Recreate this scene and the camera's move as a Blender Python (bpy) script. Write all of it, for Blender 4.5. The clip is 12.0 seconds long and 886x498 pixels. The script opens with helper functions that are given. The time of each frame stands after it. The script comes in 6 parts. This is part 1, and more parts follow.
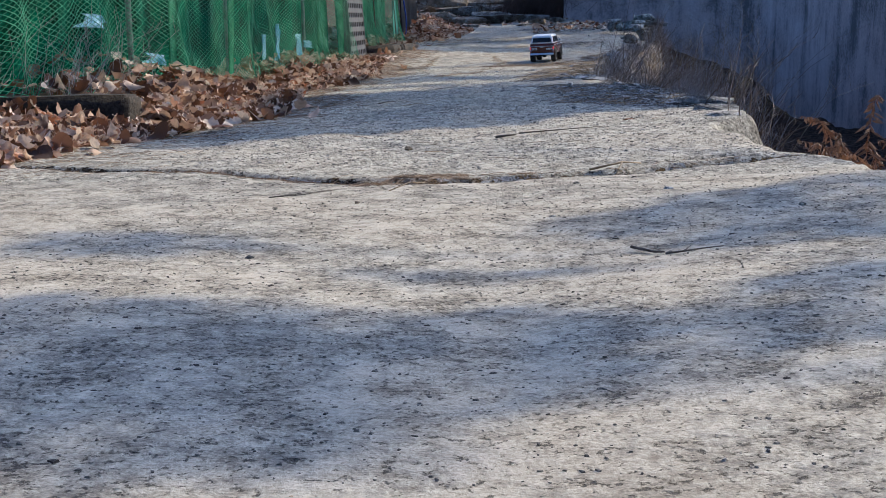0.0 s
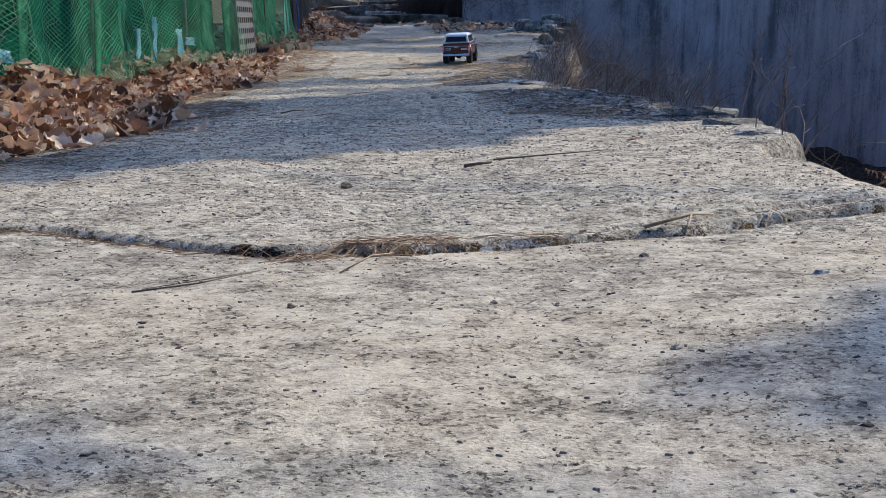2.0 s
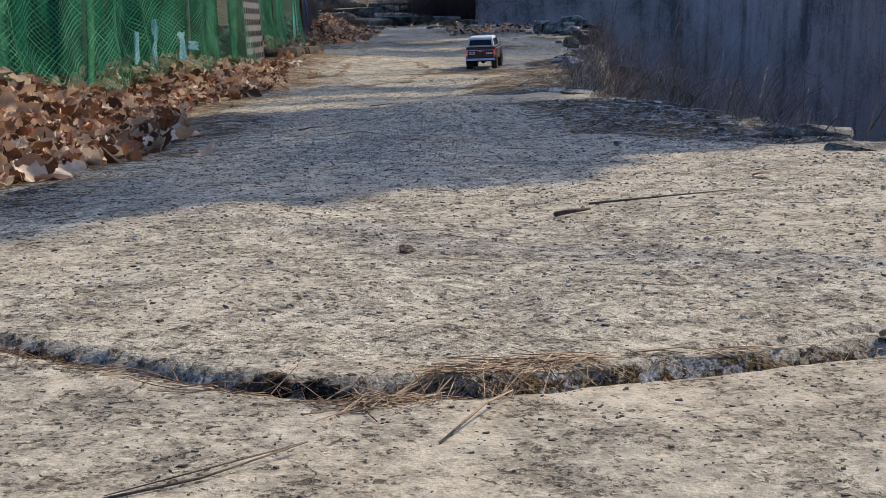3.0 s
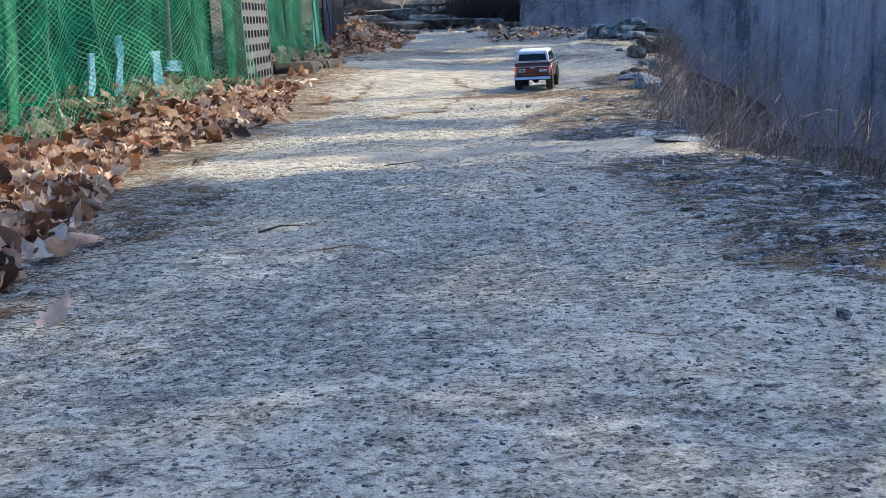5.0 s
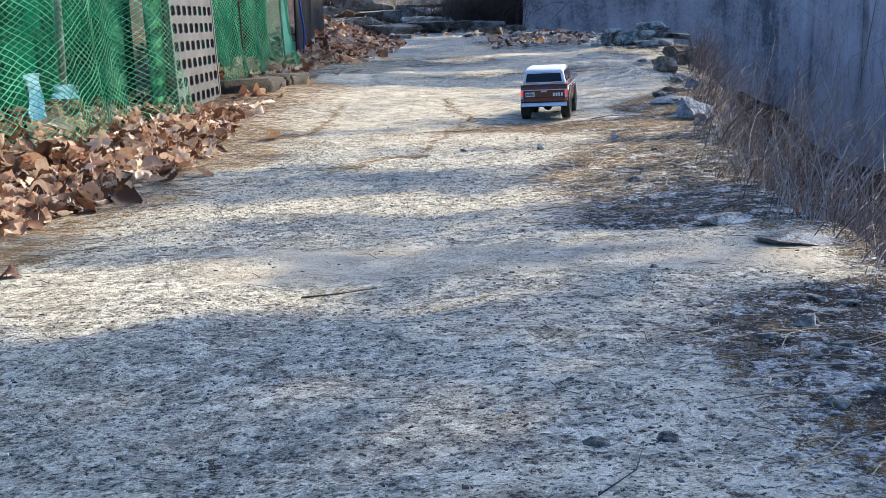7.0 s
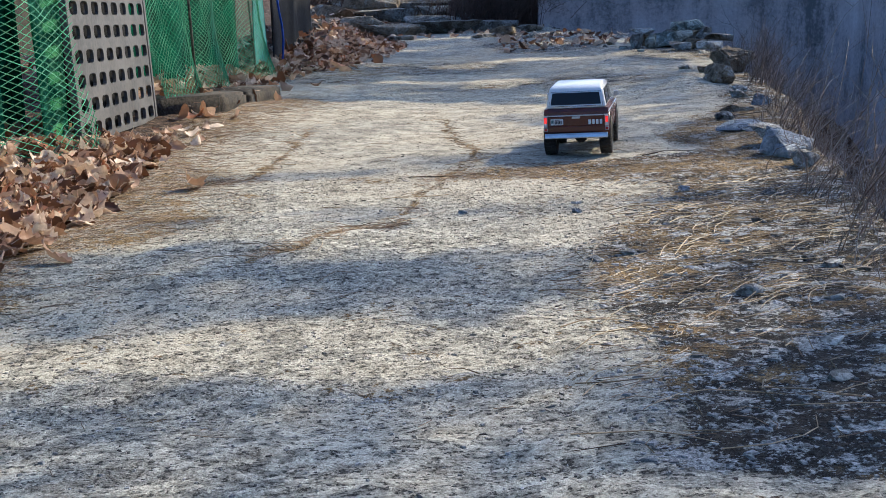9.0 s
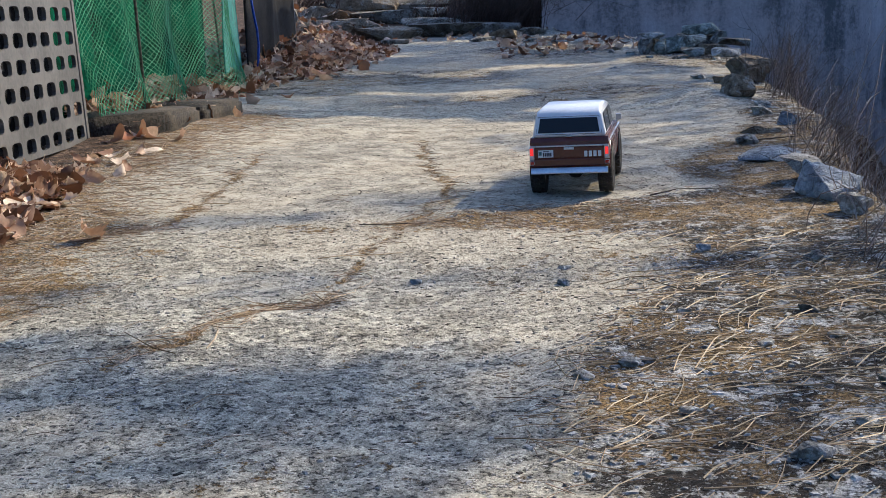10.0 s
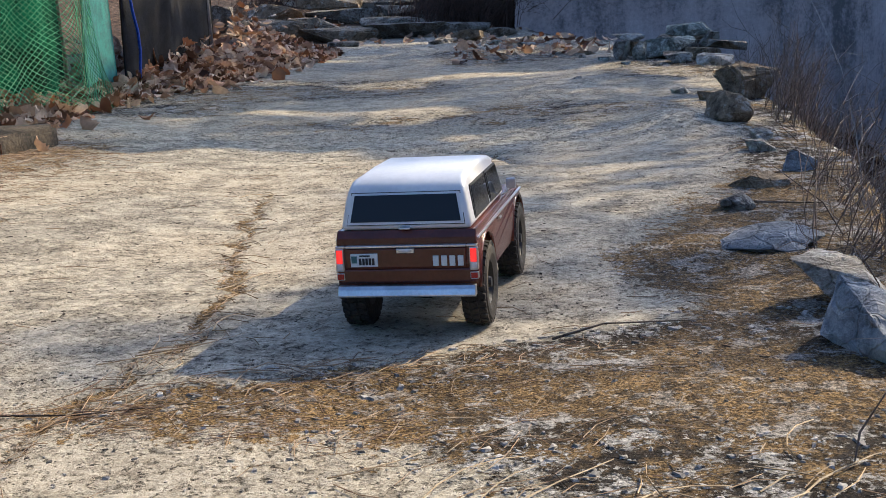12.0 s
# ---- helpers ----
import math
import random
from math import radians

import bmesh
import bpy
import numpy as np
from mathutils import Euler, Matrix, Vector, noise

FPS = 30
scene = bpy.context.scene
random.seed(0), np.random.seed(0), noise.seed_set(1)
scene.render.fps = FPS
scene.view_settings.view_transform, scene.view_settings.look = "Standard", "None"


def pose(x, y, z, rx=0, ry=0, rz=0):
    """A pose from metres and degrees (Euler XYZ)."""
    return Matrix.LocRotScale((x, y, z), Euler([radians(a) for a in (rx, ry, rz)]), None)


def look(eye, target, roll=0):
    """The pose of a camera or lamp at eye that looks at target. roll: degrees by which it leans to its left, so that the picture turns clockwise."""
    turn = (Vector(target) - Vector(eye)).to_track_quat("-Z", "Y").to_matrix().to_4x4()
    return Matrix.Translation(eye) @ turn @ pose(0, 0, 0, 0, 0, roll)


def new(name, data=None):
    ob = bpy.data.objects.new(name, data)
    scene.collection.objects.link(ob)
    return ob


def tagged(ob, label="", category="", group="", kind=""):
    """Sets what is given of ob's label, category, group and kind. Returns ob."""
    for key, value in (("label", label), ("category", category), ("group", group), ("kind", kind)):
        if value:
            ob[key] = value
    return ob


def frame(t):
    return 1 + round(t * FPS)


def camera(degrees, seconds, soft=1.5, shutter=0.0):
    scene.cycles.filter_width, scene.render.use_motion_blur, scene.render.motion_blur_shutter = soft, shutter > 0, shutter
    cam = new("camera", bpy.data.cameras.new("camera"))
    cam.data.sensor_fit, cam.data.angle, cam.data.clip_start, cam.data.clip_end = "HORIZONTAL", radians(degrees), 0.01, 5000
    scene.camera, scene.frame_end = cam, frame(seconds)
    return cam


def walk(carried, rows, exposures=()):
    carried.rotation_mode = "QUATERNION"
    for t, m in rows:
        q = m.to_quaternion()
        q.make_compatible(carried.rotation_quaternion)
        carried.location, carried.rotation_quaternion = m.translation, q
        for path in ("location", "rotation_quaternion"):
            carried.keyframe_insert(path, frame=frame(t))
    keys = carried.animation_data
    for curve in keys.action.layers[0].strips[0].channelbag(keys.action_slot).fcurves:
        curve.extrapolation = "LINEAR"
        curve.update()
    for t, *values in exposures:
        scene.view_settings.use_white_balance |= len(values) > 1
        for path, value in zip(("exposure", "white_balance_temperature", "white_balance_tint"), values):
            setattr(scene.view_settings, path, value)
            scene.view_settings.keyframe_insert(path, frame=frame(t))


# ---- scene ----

# camera and walk
cam = camera(38.0, 12.0, 0.6)
PATH = [
    (0, (-0, 0, 0.361), (-0.084, 1.967, 0.007), -1.14),
    (0.5, (-0.016, 0.287, 0.35), (-0.015, 2.255, -0.005), -0.97),
    (1, (-0.061, 0.563, 0.338), (-0.006, 2.531, -0.017), -0.74),
    (1.5, (-0.124, 0.844, 0.33), (-0.045, 2.811, -0.024), -0.71),
    (2, (-0.177, 1.127, 0.314), (-0.081, 3.093, -0.038), -0.56),
    (2.5, (-0.223, 1.45, 0.306), (-0.123, 3.416, -0.046), -0.54),
    (3, (-0.269, 1.802, 0.313), (-0.179, 3.77, -0.036), -0.67),
    (3.5, (-0.312, 2.188, 0.335), (-0.234, 4.155, -0.016), -0.70),
    (3.7, (-0.326, 2.34, 0.342), (-0.253, 4.307, -0.01), -0.84),
    (5.3, (-0.185, 3.61, 0.386), (-0.163, 5.579, 0.034), -1.25),
    (5.5, (-0.176, 3.76, 0.388), (-0.154, 5.729, 0.034), -1.28),
    (6, (-0.151, 4.141, 0.378), (-0.125, 6.109, 0.023), -1.23),
    (6.5, (-0.144, 4.545, 0.396), (-0.116, 6.513, 0.042), -1.18),
    (7, (-0.12, 4.926, 0.417), (-0.094, 6.894, 0.064), -1.18),
    (7.2, (-0.109, 5.048, 0.419), (-0.081, 7.015, 0.063), -1.36),
    (8.8, (-0.051, 6.225, 0.41), (-0.042, 8.193, 0.057), -1.47),
    (9, (-0.043, 6.361, 0.415), (-0.036, 8.33, 0.061), -1.38),
    (9.5, (0.006, 6.714, 0.43), (0.006, 8.682, 0.077), -1.43),
    (10, (0.072, 7.059, 0.431), (0.065, 9.027, 0.078), -1.38),
    (10.5, (0.168, 7.431, 0.433), (0.152, 9.399, 0.081), -1.46),
    (11, (0.256, 7.77, 0.4), (0.237, 9.738, 0.047), -1.51),
    (11.5, (0.338, 8.109, 0.389), (0.32, 10.077, 0.035), -1.53),
    (12, (0.42, 8.464, 0.415), (0.412, 10.432, 0.062), -1.47),
]
walk(cam, [(t, look(eye, target, roll)) for t, eye, target, roll in PATH], [(0, 0.36, 4450, 10), (1.5, 0.36, 4400, 9), (2.5, 0.26, 4700, 10), (3.7, 0.16, 4850, 10), (5.5, 1.20, 4400, 6), (7.0, 1.14, 4550, 7), (9.0, 0.74, 4550, 7), (10.5, 0.60, 4700, 9), (11.3, 0.58, 4800, 9), (12, 0.72, 4950, 9)])

# light: low winter sun from ahead on the right, clear sky
SUN_ELEV, SUN_AZ = 36.0, 49.0
SUN = Vector((math.sin(radians(SUN_AZ)) * math.cos(radians(SUN_ELEV)), math.cos(radians(SUN_AZ)) * math.cos(radians(SUN_ELEV)), math.sin(radians(SUN_ELEV))))
world = bpy.data.worlds.new("winter_sky")
scene.world = world
world.use_nodes = True
wn = world.node_tree
sky = wn.nodes.new("ShaderNodeTexSky")
sky.sky_type = "NISHITA"
sky.sun_disc = False
sky.air_density, sky.dust_density, sky.ozone_density = 0.8, 3.5, 0.5
sky.sun_elevation, sky.sun_rotation = radians(SUN_ELEV), radians(SUN_AZ)
wn.links.new(sky.outputs[0], wn.nodes["Background"].inputs[0])
wn.nodes["Background"].inputs[1].default_value = 0.115
sun = new("sun", bpy.data.lights.new("sun", "SUN"))
sun.data.energy, sun.data.angle, sun.data.color = 4.6, radians(0.55), (1.0, 0.68, 0.32)
sun.matrix_basis = look(SUN * 30, (0, 0, 0))

# ------------------------------------------------------------ helpers
rnd = random.Random(7)


def lattice(ix, iy, seed):
    h = (ix.astype(np.int64) * 374761393 + iy.astype(np.int64) * 668265263 + seed * 974634777) & 0xFFFFFFFF
    h = ((h ^ (h >> 13)) * 1274126177) & 0xFFFFFFFF
    return ((h ^ (h >> 16)) & 0xFFFF) / 65535.0


def vnoise(x, y, cell, seed=0):
    """Smooth noise between -1 and 1 with features of the given size in metres."""
    u, v = np.asarray(x, float) / cell, np.asarray(y, float) / cell
    iu, iv = np.floor(u), np.floor(v)
    fu, fv = u - iu, v - iv
    fu, fv = fu * fu * (3 - 2 * fu), fv * fv * (3 - 2 * fv)
    a, b = lattice(iu, iv, seed), lattice(iu + 1, iv, seed)
    c, d = lattice(iu, iv + 1, seed), lattice(iu + 1, iv + 1, seed)
    return 2 * ((a * (1 - fu) + b * fu) * (1 - fv) + (c * (1 - fu) + d * fu) * fv) - 1


def ease(v):
    v = np.clip(v, 0, 1)
    return v * v * (3 - 2 * v)


def line_gap(x, y, pts):
    """Distance in plan to a bent line."""
    best = np.full(np.shape(x), 1e9)
    for (ax, ay), (bx, by) in zip(pts, pts[1:]):
        dx, dy = bx - ax, by - ay
        s = np.clip(((x - ax) * dx + (y - ay) * dy) / (dx * dx + dy * dy), 0, 1)
        best = np.minimum(best, np.hypot(x - ax - s * dx, y - ay - s * dy))
    return best


# ------------------------------------------------------------ materials
class Nodes:
    def __init__(self, name):
        self.m = bpy.data.materials.new(name)
        self.m.use_nodes = True
        self.t = self.m.node_tree
        self.b = self.t.nodes["Principled BSDF"]
        self.co = self.t.nodes.new("ShaderNodeTexCoord").outputs["Object"]

    def put(self, sock, value):
        if isinstance(value, bpy.types.NodeSocket):
            self.t.links.new(value, sock)
        else:
            sock.default_value = (*value, 1) if isinstance(value, tuple) and len(value) == 3 and len(sock.default_value) == 4 else value

    def noise(self, scale, detail=6, rough=0.6, stretch=None):
        n = self.t.nodes.new("ShaderNodeTexNoise")
        n.inputs["Scale"].default_value, n.inputs["Detail"].default_value, n.inputs["Roughness"].default_value = scale, detail, rough
        co = self.co
        if stretch:
            mp = self.t.nodes.new("ShaderNodeMapping")
            mp.inputs["Scale"].default_value = stretch
            self.t.links.new(co, mp.inputs[0])
            co = mp.outputs[0]
        self.t.links.new(co, n.inputs["Vector"])
        return n.outputs["Fac"]

    def cells(self, scale, warp=0.0, feature="F1"):
        n = self.t.nodes.new("ShaderNodeTexVoronoi")
        n.feature = feature
        n.inputs["Scale"].default_value = scale
        co = self.co
        if warp:
            w = self.t.nodes.new("ShaderNodeTexNoise")
            w.inputs["Scale"].default_value, w.inputs["Detail"].default_value = scale * 1.3, 3
            self.t.links.new(co, w.inputs["Vector"])
            a = self.t.nodes.new("ShaderNodeVectorMath")
            a.operation = "MULTIPLY_ADD"
            self.t.links.new(w.outputs["Color"], a.inputs[0])
            a.inputs[1].default_value = (warp, warp, warp)
            self.t.links.new(co, a.inputs[2])
            co = a.outputs[0]
        self.t.links.new(co, n.inputs["Vector"])
        return n

    def scatter(self, scale, warp):
        """Distance and chance value of a warped cell pattern."""
        n = self.cells(scale, warp)
        sep = self.t.nodes.new("ShaderNodeSeparateColor")
        self.t.links.new(n.outputs["Color"], sep.inputs[0])
        return n.outputs["Distance"], sep.outputs[0]

    def some(self, cells, share, near, far):
        """Soft spots on as many of the cells as share says."""
        on = self.ramp(self.math("SUBTRACT", share, cells[1]), [(0.0, 0.0), (0.18, 1.0)])
        return self.math("MULTIPLY", on, self.ramp(cells[0], [(near, 1.0), (far, 0.0)]))

    def ramp(self, fac, stops):
        r = self.t.nodes.new("ShaderNodeValToRGB")
        e = r.color_ramp.elements
        while len(e) < len(stops):
            e.new(0.5)
        for el, (p, c) in zip(e, stops):
            el.position, el.color = p, (*c, 1) if isinstance(c, tuple) else (c, c, c, 1)
        self.put(r.inputs[0], fac)
        return r.outputs[0]

    def mix(self, fac, a, b, mode="MIX"):
        n = self.t.nodes.new("ShaderNodeMix")
        n.data_type, n.blend_type = "RGBA", mode
        self.put(n.inputs[0], fac), self.put(n.inputs[6], a), self.put(n.inputs[7], b)
        return n.outputs[2]

    def math(self, op, a, b=0.0):
        n = self.t.nodes.new("ShaderNodeMath")
        n.operation = op
        self.put(n.inputs[0], a), self.put(n.inputs[1], b)
        return n.outputs[0]

    def attr(self, name):
        n = self.t.nodes.new("ShaderNodeAttribute")
        n.attribute_name = name
        return n.outputs["Fac"]

    def rand(self, island=False):
        if island:
            return self.t.nodes.new("ShaderNodeNewGeometry").outputs["Random Per Island"]
        return self.t.nodes.new("ShaderNodeObjectInfo").outputs["Random"]

    def bump(self, height, strength=0.5, dist=0.01):
        n = self.t.nodes.new("ShaderNodeBump")
        n.inputs["Strength"].default_value, n.inputs["Distance"].default_value = strength, dist
        self.put(n.inputs["Height"], height)
        self.t.links.new(n.outputs[0], self.b.inputs["Normal"])

    def done(self, color, rough=0.8, metal=0.0, spec=0.5):
        self.put(self.b.inputs["Base Color"], color)
        self.put(self.b.inputs["Roughness"], rough)
        self.b.inputs["Metallic"].default_value = metal
        self.b.inputs["Specular IOR Level"].default_value = spec
        return self.m


def grained(name, dark, light, scale, rough=0.8, bump=0.4, dist=0.004, metal=0.0, spec=0.5, vary=0.0, island=False):
    """A surface of two tones, blotched at one scale and grained at another, varied from piece to piece."""
    n = Nodes(name)
    f = n.math("ADD", n.math("MULTIPLY", n.noise(scale, 4), 0.6), n.math("MULTIPLY", n.noise(scale * 9, 5), 0.4))
    c = n.ramp(f, [(0.40, dark), (0.60, light)])
    if vary:
        v = n.ramp(n.rand(island), [(0.0, 1 - vary), (1.0, 1 + 0 * vary)])
        c = n.mix(1.0, c, v, "MULTIPLY")
    if bump:
        n.bump(n.noise(scale * 6, 6), bump, dist)
    return n.done(c, rough, metal, spec)


def ground_material():
    n = Nodes("path_concrete_and_soil")
    big, blot, mid, fine = n.noise(1.6, 5), n.noise(11, 6, 0.68), n.noise(70, 5, 0.62), n.noise(260, 4, 0.65)
    flake, crumb, shard = n.noise(33, 9, 0.74), n.noise(105, 7, 0.70), n.noise(15, 10, 0.74)
    # rough slab: pale washed matrix, dark lichen flakes, pits where small stones fell out
    small = n.scatter(118, 0.016)
    tone = n.math("ADD", n.math("MULTIPLY", blot, 0.25), n.math("ADD", n.math("MULTIPLY", mid, 0.35), n.math("MULTIPLY", fine, 0.40)))
    conc = n.ramp(tone, [(0.41, (0.21, 0.19, 0.145)), (0.47, (0.39, 0.36, 0.285)), (0.52, (0.56, 0.525, 0.42)), (0.59, (0.73, 0.70, 0.59))])
    conc = n.mix(n.ramp(big, [(0.44, 0.0), (0.6, 0.6)]), conc, n.mix(0.35, conc, (0.40, 0.32, 0.21)))
    lichen = n.ramp(n.math("ADD", n.math("MULTIPLY", flake, 0.75), n.math("MULTIPLY", big, 0.25)), [(0.435, 1.0), (0.505, 0.0)])
    conc = n.mix(n.math("MULTIPLY", lichen, 0.62), conc, n.ramp(crumb, [(0.42, (0.055, 0.052, 0.046)), (0.58, (0.28, 0.265, 0.23))]))
    pits = n.ramp(n.math("ADD", n.math("MULTIPLY", crumb, 0.7), n.math("MULTIPLY", flake, 0.3)), [(0.420, 1.0), (0.452, 0.0)])
    share = n.ramp(n.math("ADD", n.math("MULTIPLY", blot, 0.65), n.math("MULTIPLY", big, 0.35)), [(0.40, 0.55), (0.60, 0.2)])
    holes = n.math("MAXIMUM", pits, n.math("MULTIPLY", n.some(small, share, 0.14, 0.5), 0.8))
    conc = n.mix(n.math("MULTIPLY", holes, 0.95), conc, n.ramp(fine, [(0.42, (0.016, 0.015, 0.013)), (0.6, (0.085, 0.075, 0.062))]))
    # smooth slab and mortar
    fines = n.ramp(n.math("ADD", n.math("MULTIPLY", blot, 0.38), n.math("ADD", n.math("MULTIPLY", mid, 0.30), n.math("MULTIPLY", fine, 0.32))), [(0.42, (0.17, 0.15, 0.115)), (0.47, (0.31, 0.28, 0.215)), (0.51, (0.44, 0.40, 0.31)), (0.58, (0.58, 0.535, 0.43))])
    fines = n.mix(n.ramp(big, [(0.42, 0.0), (0.6, 0.7)]), fines, n.mix(0.45, fines, (0.42, 0.35, 0.25)))
    fines = n.mix(n.math("MULTIPLY", n.ramp(n.math("ADD", n.math("MULTIPLY", flake, 0.6), n.math("MULTIPLY", big, 0.4)), [(0.43, 1.0), (0.51, 0.0)]), 0.45), fines, (0.15, 0.14, 0.125))
    few = n.ramp(n.math("ADD", n.math("MULTIPLY", blot, 0.6), n.math("MULTIPLY", big, 0.4)), [(0.42, 0.36), (0.55, 0.08)])
    spots = n.math("MAXIMUM", n.some(small, few, 0.10, 0.5), n.ramp(n.math("ADD", n.math("MULTIPLY", crumb, 0.75), n.math("MULTIPLY", blot, 0.25)), [(0.395, 1.0), (0.435, 0.0)]))
    fines = n.mix(n.math("MULTIPLY", spots, 0.8), fines, (0.055, 0.048, 0.04))
    sandy = n.ramp(n.math("ADD", n.math("MULTIPLY", blot, 0.5), n.math("MULTIPLY", fine, 0.5)), [(0.40, (0.34, 0.29, 0.21)), (0.6, (0.52, 0.46, 0.35))])
    fines = n.mix(n.math("MULTIPLY", n.attr("mortar"), 0.85), fines, sandy)
    sm = n.attr("smooth")
    conc = n.mix(sm, conc, fines)
    # black soil with brown moss, and broken pale skin of the slab that shows through
    soil = n.ramp(n.math("ADD", n.math("MULTIPLY", n.noise(34, 7), 0.5), n.math("MULTIPLY", fine, 0.5)), [(0.42, (0.005, 0.004, 0.003)), (0.51, (0.017, 0.012, 0.008)), (0.60, (0.060, 0.044, 0.030))])
    moss = n.ramp(n.math("ADD", n.math("MULTIPLY", blot, 0.5), n.math("MULTIPLY", big, 0.5)), [(0.51, 0.0), (0.56, 0.65)])
    moss = n.math("MAXIMUM", moss, n.math("MULTIPLY", n.attr("moss"), n.ramp(mid, [(0.42, 0.2), (0.54, 0.9)])))
    soil = n.mix(moss, soil, n.ramp(fine, [(0.42, (0.085, 0.052, 0.017)), (0.58, (0.42, 0.28, 0.11))]))
    shown = n.math("MAXIMUM", n.ramp(n.math("ADD", n.math("MULTIPLY", shard, 0.8), n.math("MULTIPLY", mid, 0.2)), [(0.518, 0.0), (0.542, 1.0)]), n.math("MULTIPLY", n.ramp(crumb, [(0.57, 0.0), (0.60, 1.0)]), 0.8))
    shown = n.math("MULTIPLY", shown, n.math("SUBTRACT", 1.0, n.math("MULTIPLY", n.attr("moss"), 0.5)))
    soil = n.mix(n.math("MULTIPLY", shown, 0.92), soil, n.ramp(n.math("ADD", n.math("MULTIPLY", fine, 0.6), n.math("MULTIPLY", crumb, 0.4)), [(0.42, (0.16, 0.155, 0.145)), (0.50, (0.42, 0.41, 0.385)), (0.58, (0.62, 0.61, 0.58))]))
    sa = n.math("ADD", n.attr("soil"), n.math("MULTIPLY", n.math("SUBTRACT", n.math("ADD", n.math("MULTIPLY", blot, 0.5), n.math("MULTIPLY", mid, 0.5)), 0.5), 3.2))
    sf = n.ramp(sa, [(0.45, 0.0), (0.58, 1.0)])
    c = n.mix(sf, conc, soil)
    litter = n.ramp(n.math("ADD", n.math("MULTIPLY", n.noise(22, 8, 0.7), 0.6), n.math("MULTIPLY", n.noise(90, 5), 0.4)), [(0.40, (0.010, 0.007, 0.005)), (0.5, (0.060, 0.037, 0.023)), (0.6, (0.20, 0.135, 0.085))])
    la = n.math("ADD", n.attr("litter"), n.math("MULTIPLY", n.math("SUBTRACT", mid, 0.5), 1.2))
    c = n.mix(n.ramp(la, [(0.40, 0.0), (0.62, 1.0)]), c, litter)
    rough = n.math("ADD", n.math("MULTIPLY", holes, -0.6), n.math("ADD", n.math("MULTIPLY", lichen, -0.25), n.math("ADD", n.math("MULTIPLY", mid, 0.35), n.math("MULTIPLY", fine, 0.25))))
    even = n.math("ADD", n.math("MULTIPLY", n.math("ADD", fine, mid), 0.26), n.math("ADD", n.math("MULTIPLY", blot, 0.3), n.math("MULTIPLY", spots, -0.45)))
    h = n.math("ADD", n.math("MULTIPLY", rough, n.math("SUBTRACT", 1.0, sm)), n.math("MULTIPLY", even, sm))
    h = n.math("ADD", h, n.math("MULTIPLY", n.math("MULTIPLY", shown, 0.7), sf))
    h = n.math("ADD", h, n.math("MULTIPLY", crumb, n.math("SUBTRACT", 0.55, n.math("MULTIPLY", sm, 0.42))))
    n.bump(h, 1.0, 0.0065)
    return n.done(c, 0.92, 0.0, 0.25)


def wall_material():
    n = Nodes("stained_concrete_wall")
    streak = n.noise(2.6, 6, 0.65, (1.0, 1.0, 0.16))
    thin = n.noise(11, 5, 0.6, (1.0, 1.0, 0.07))
    grain = n.noise(34, 7, 0.75)
    cloud = n.noise(1.6, 6, 0.7)
    f = n.math("ADD", n.math("MULTIPLY", streak, 0.34), n.math("ADD", n.math("MULTIPLY", thin, 0.10), n.math("ADD", n.math("MULTIPLY", grain, 0.22), n.math("MULTIPLY", cloud, 0.34))))
    c = n.ramp(f, [(0.42, (0.18, 0.165, 0.158)), (0.50, (0.56, 0.465, 0.43)), (0.59, (0.76, 0.67, 0.63))])
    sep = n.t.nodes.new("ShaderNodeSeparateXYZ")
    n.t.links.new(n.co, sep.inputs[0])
    # tone turns darker and warmer towards low y, broken up by noise
    near_tone = n.math("ADD", n.math("MULTIPLY", n.math("SUBTRACT", 16.6, sep.outputs["Y"]), 0.27), n.math("MULTIPLY", n.math("SUBTRACT", n.math("ADD", n.math("MULTIPLY", streak, 0.5), n.math("MULTIPLY", cloud, 0.5)), 0.5), 3.5))
    c = n.mix(n.ramp(near_tone, [(0.1, 0.0), (0.9, 0.62)]), c, n.mix(1.0, c, (0.80, 0.74, 0.70), "MULTIPLY"))
    pits = n.cells(6.0)
    c = n.mix(n.ramp(pits.outputs["Distance"], [(0.04, 0.7), (0.075, 0.0)]), c, (0.06, 0.055, 0.055))
    n.bump(n.math("ADD", grain, n.math("MULTIPLY", streak, 0.6)), 0.5, 0.01)
    return n.done(c, 0.9, 0.0, 0.25)


def leaf_material(island):
    n = Nodes("dry_leaf_litter" if island else "dry_leaf_skin")
    r = n.rand(island)
    c = n.ramp(r, [(0.0, (0.055, 0.028, 0.016)), (0.24, (0.18, 0.08, 0.036)), (0.46, (0.40, 0.245, 0.145)), (0.68, (0.64, 0.465, 0.31)), (0.88, (0.85, 0.72, 0.56)), (1.0, (0.48, 0.17, 0.05))])
    f = n.noise(60, 5, 0.7)
    c = n.mix(n.ramp(f, [(0.4, 0.0), (0.7, 0.6)]), c, n.mix(0.6, c, (0.10, 0.06, 0.04)))
    n.bump(n.noise(45, 4), 0.4, 0.004)
    m = n.done(c, 0.6, 0.0, 0.4)
    thin = n.t.nodes.new("ShaderNodeBsdfTranslucent")
    n.t.links.new(c, thin.inputs["Color"])
    both = n.t.nodes.new("ShaderNodeMixShader")
    both.inputs[0].default_value = 0.26
    n.t.links.new(n.b.outputs[0], both.inputs[1])
    n.t.links.new(thin.outputs[0], both.inputs[2])
    n.t.links.new(both.outputs[0], n.t.nodes["Material Output"].inputs["Surface"])
    return m


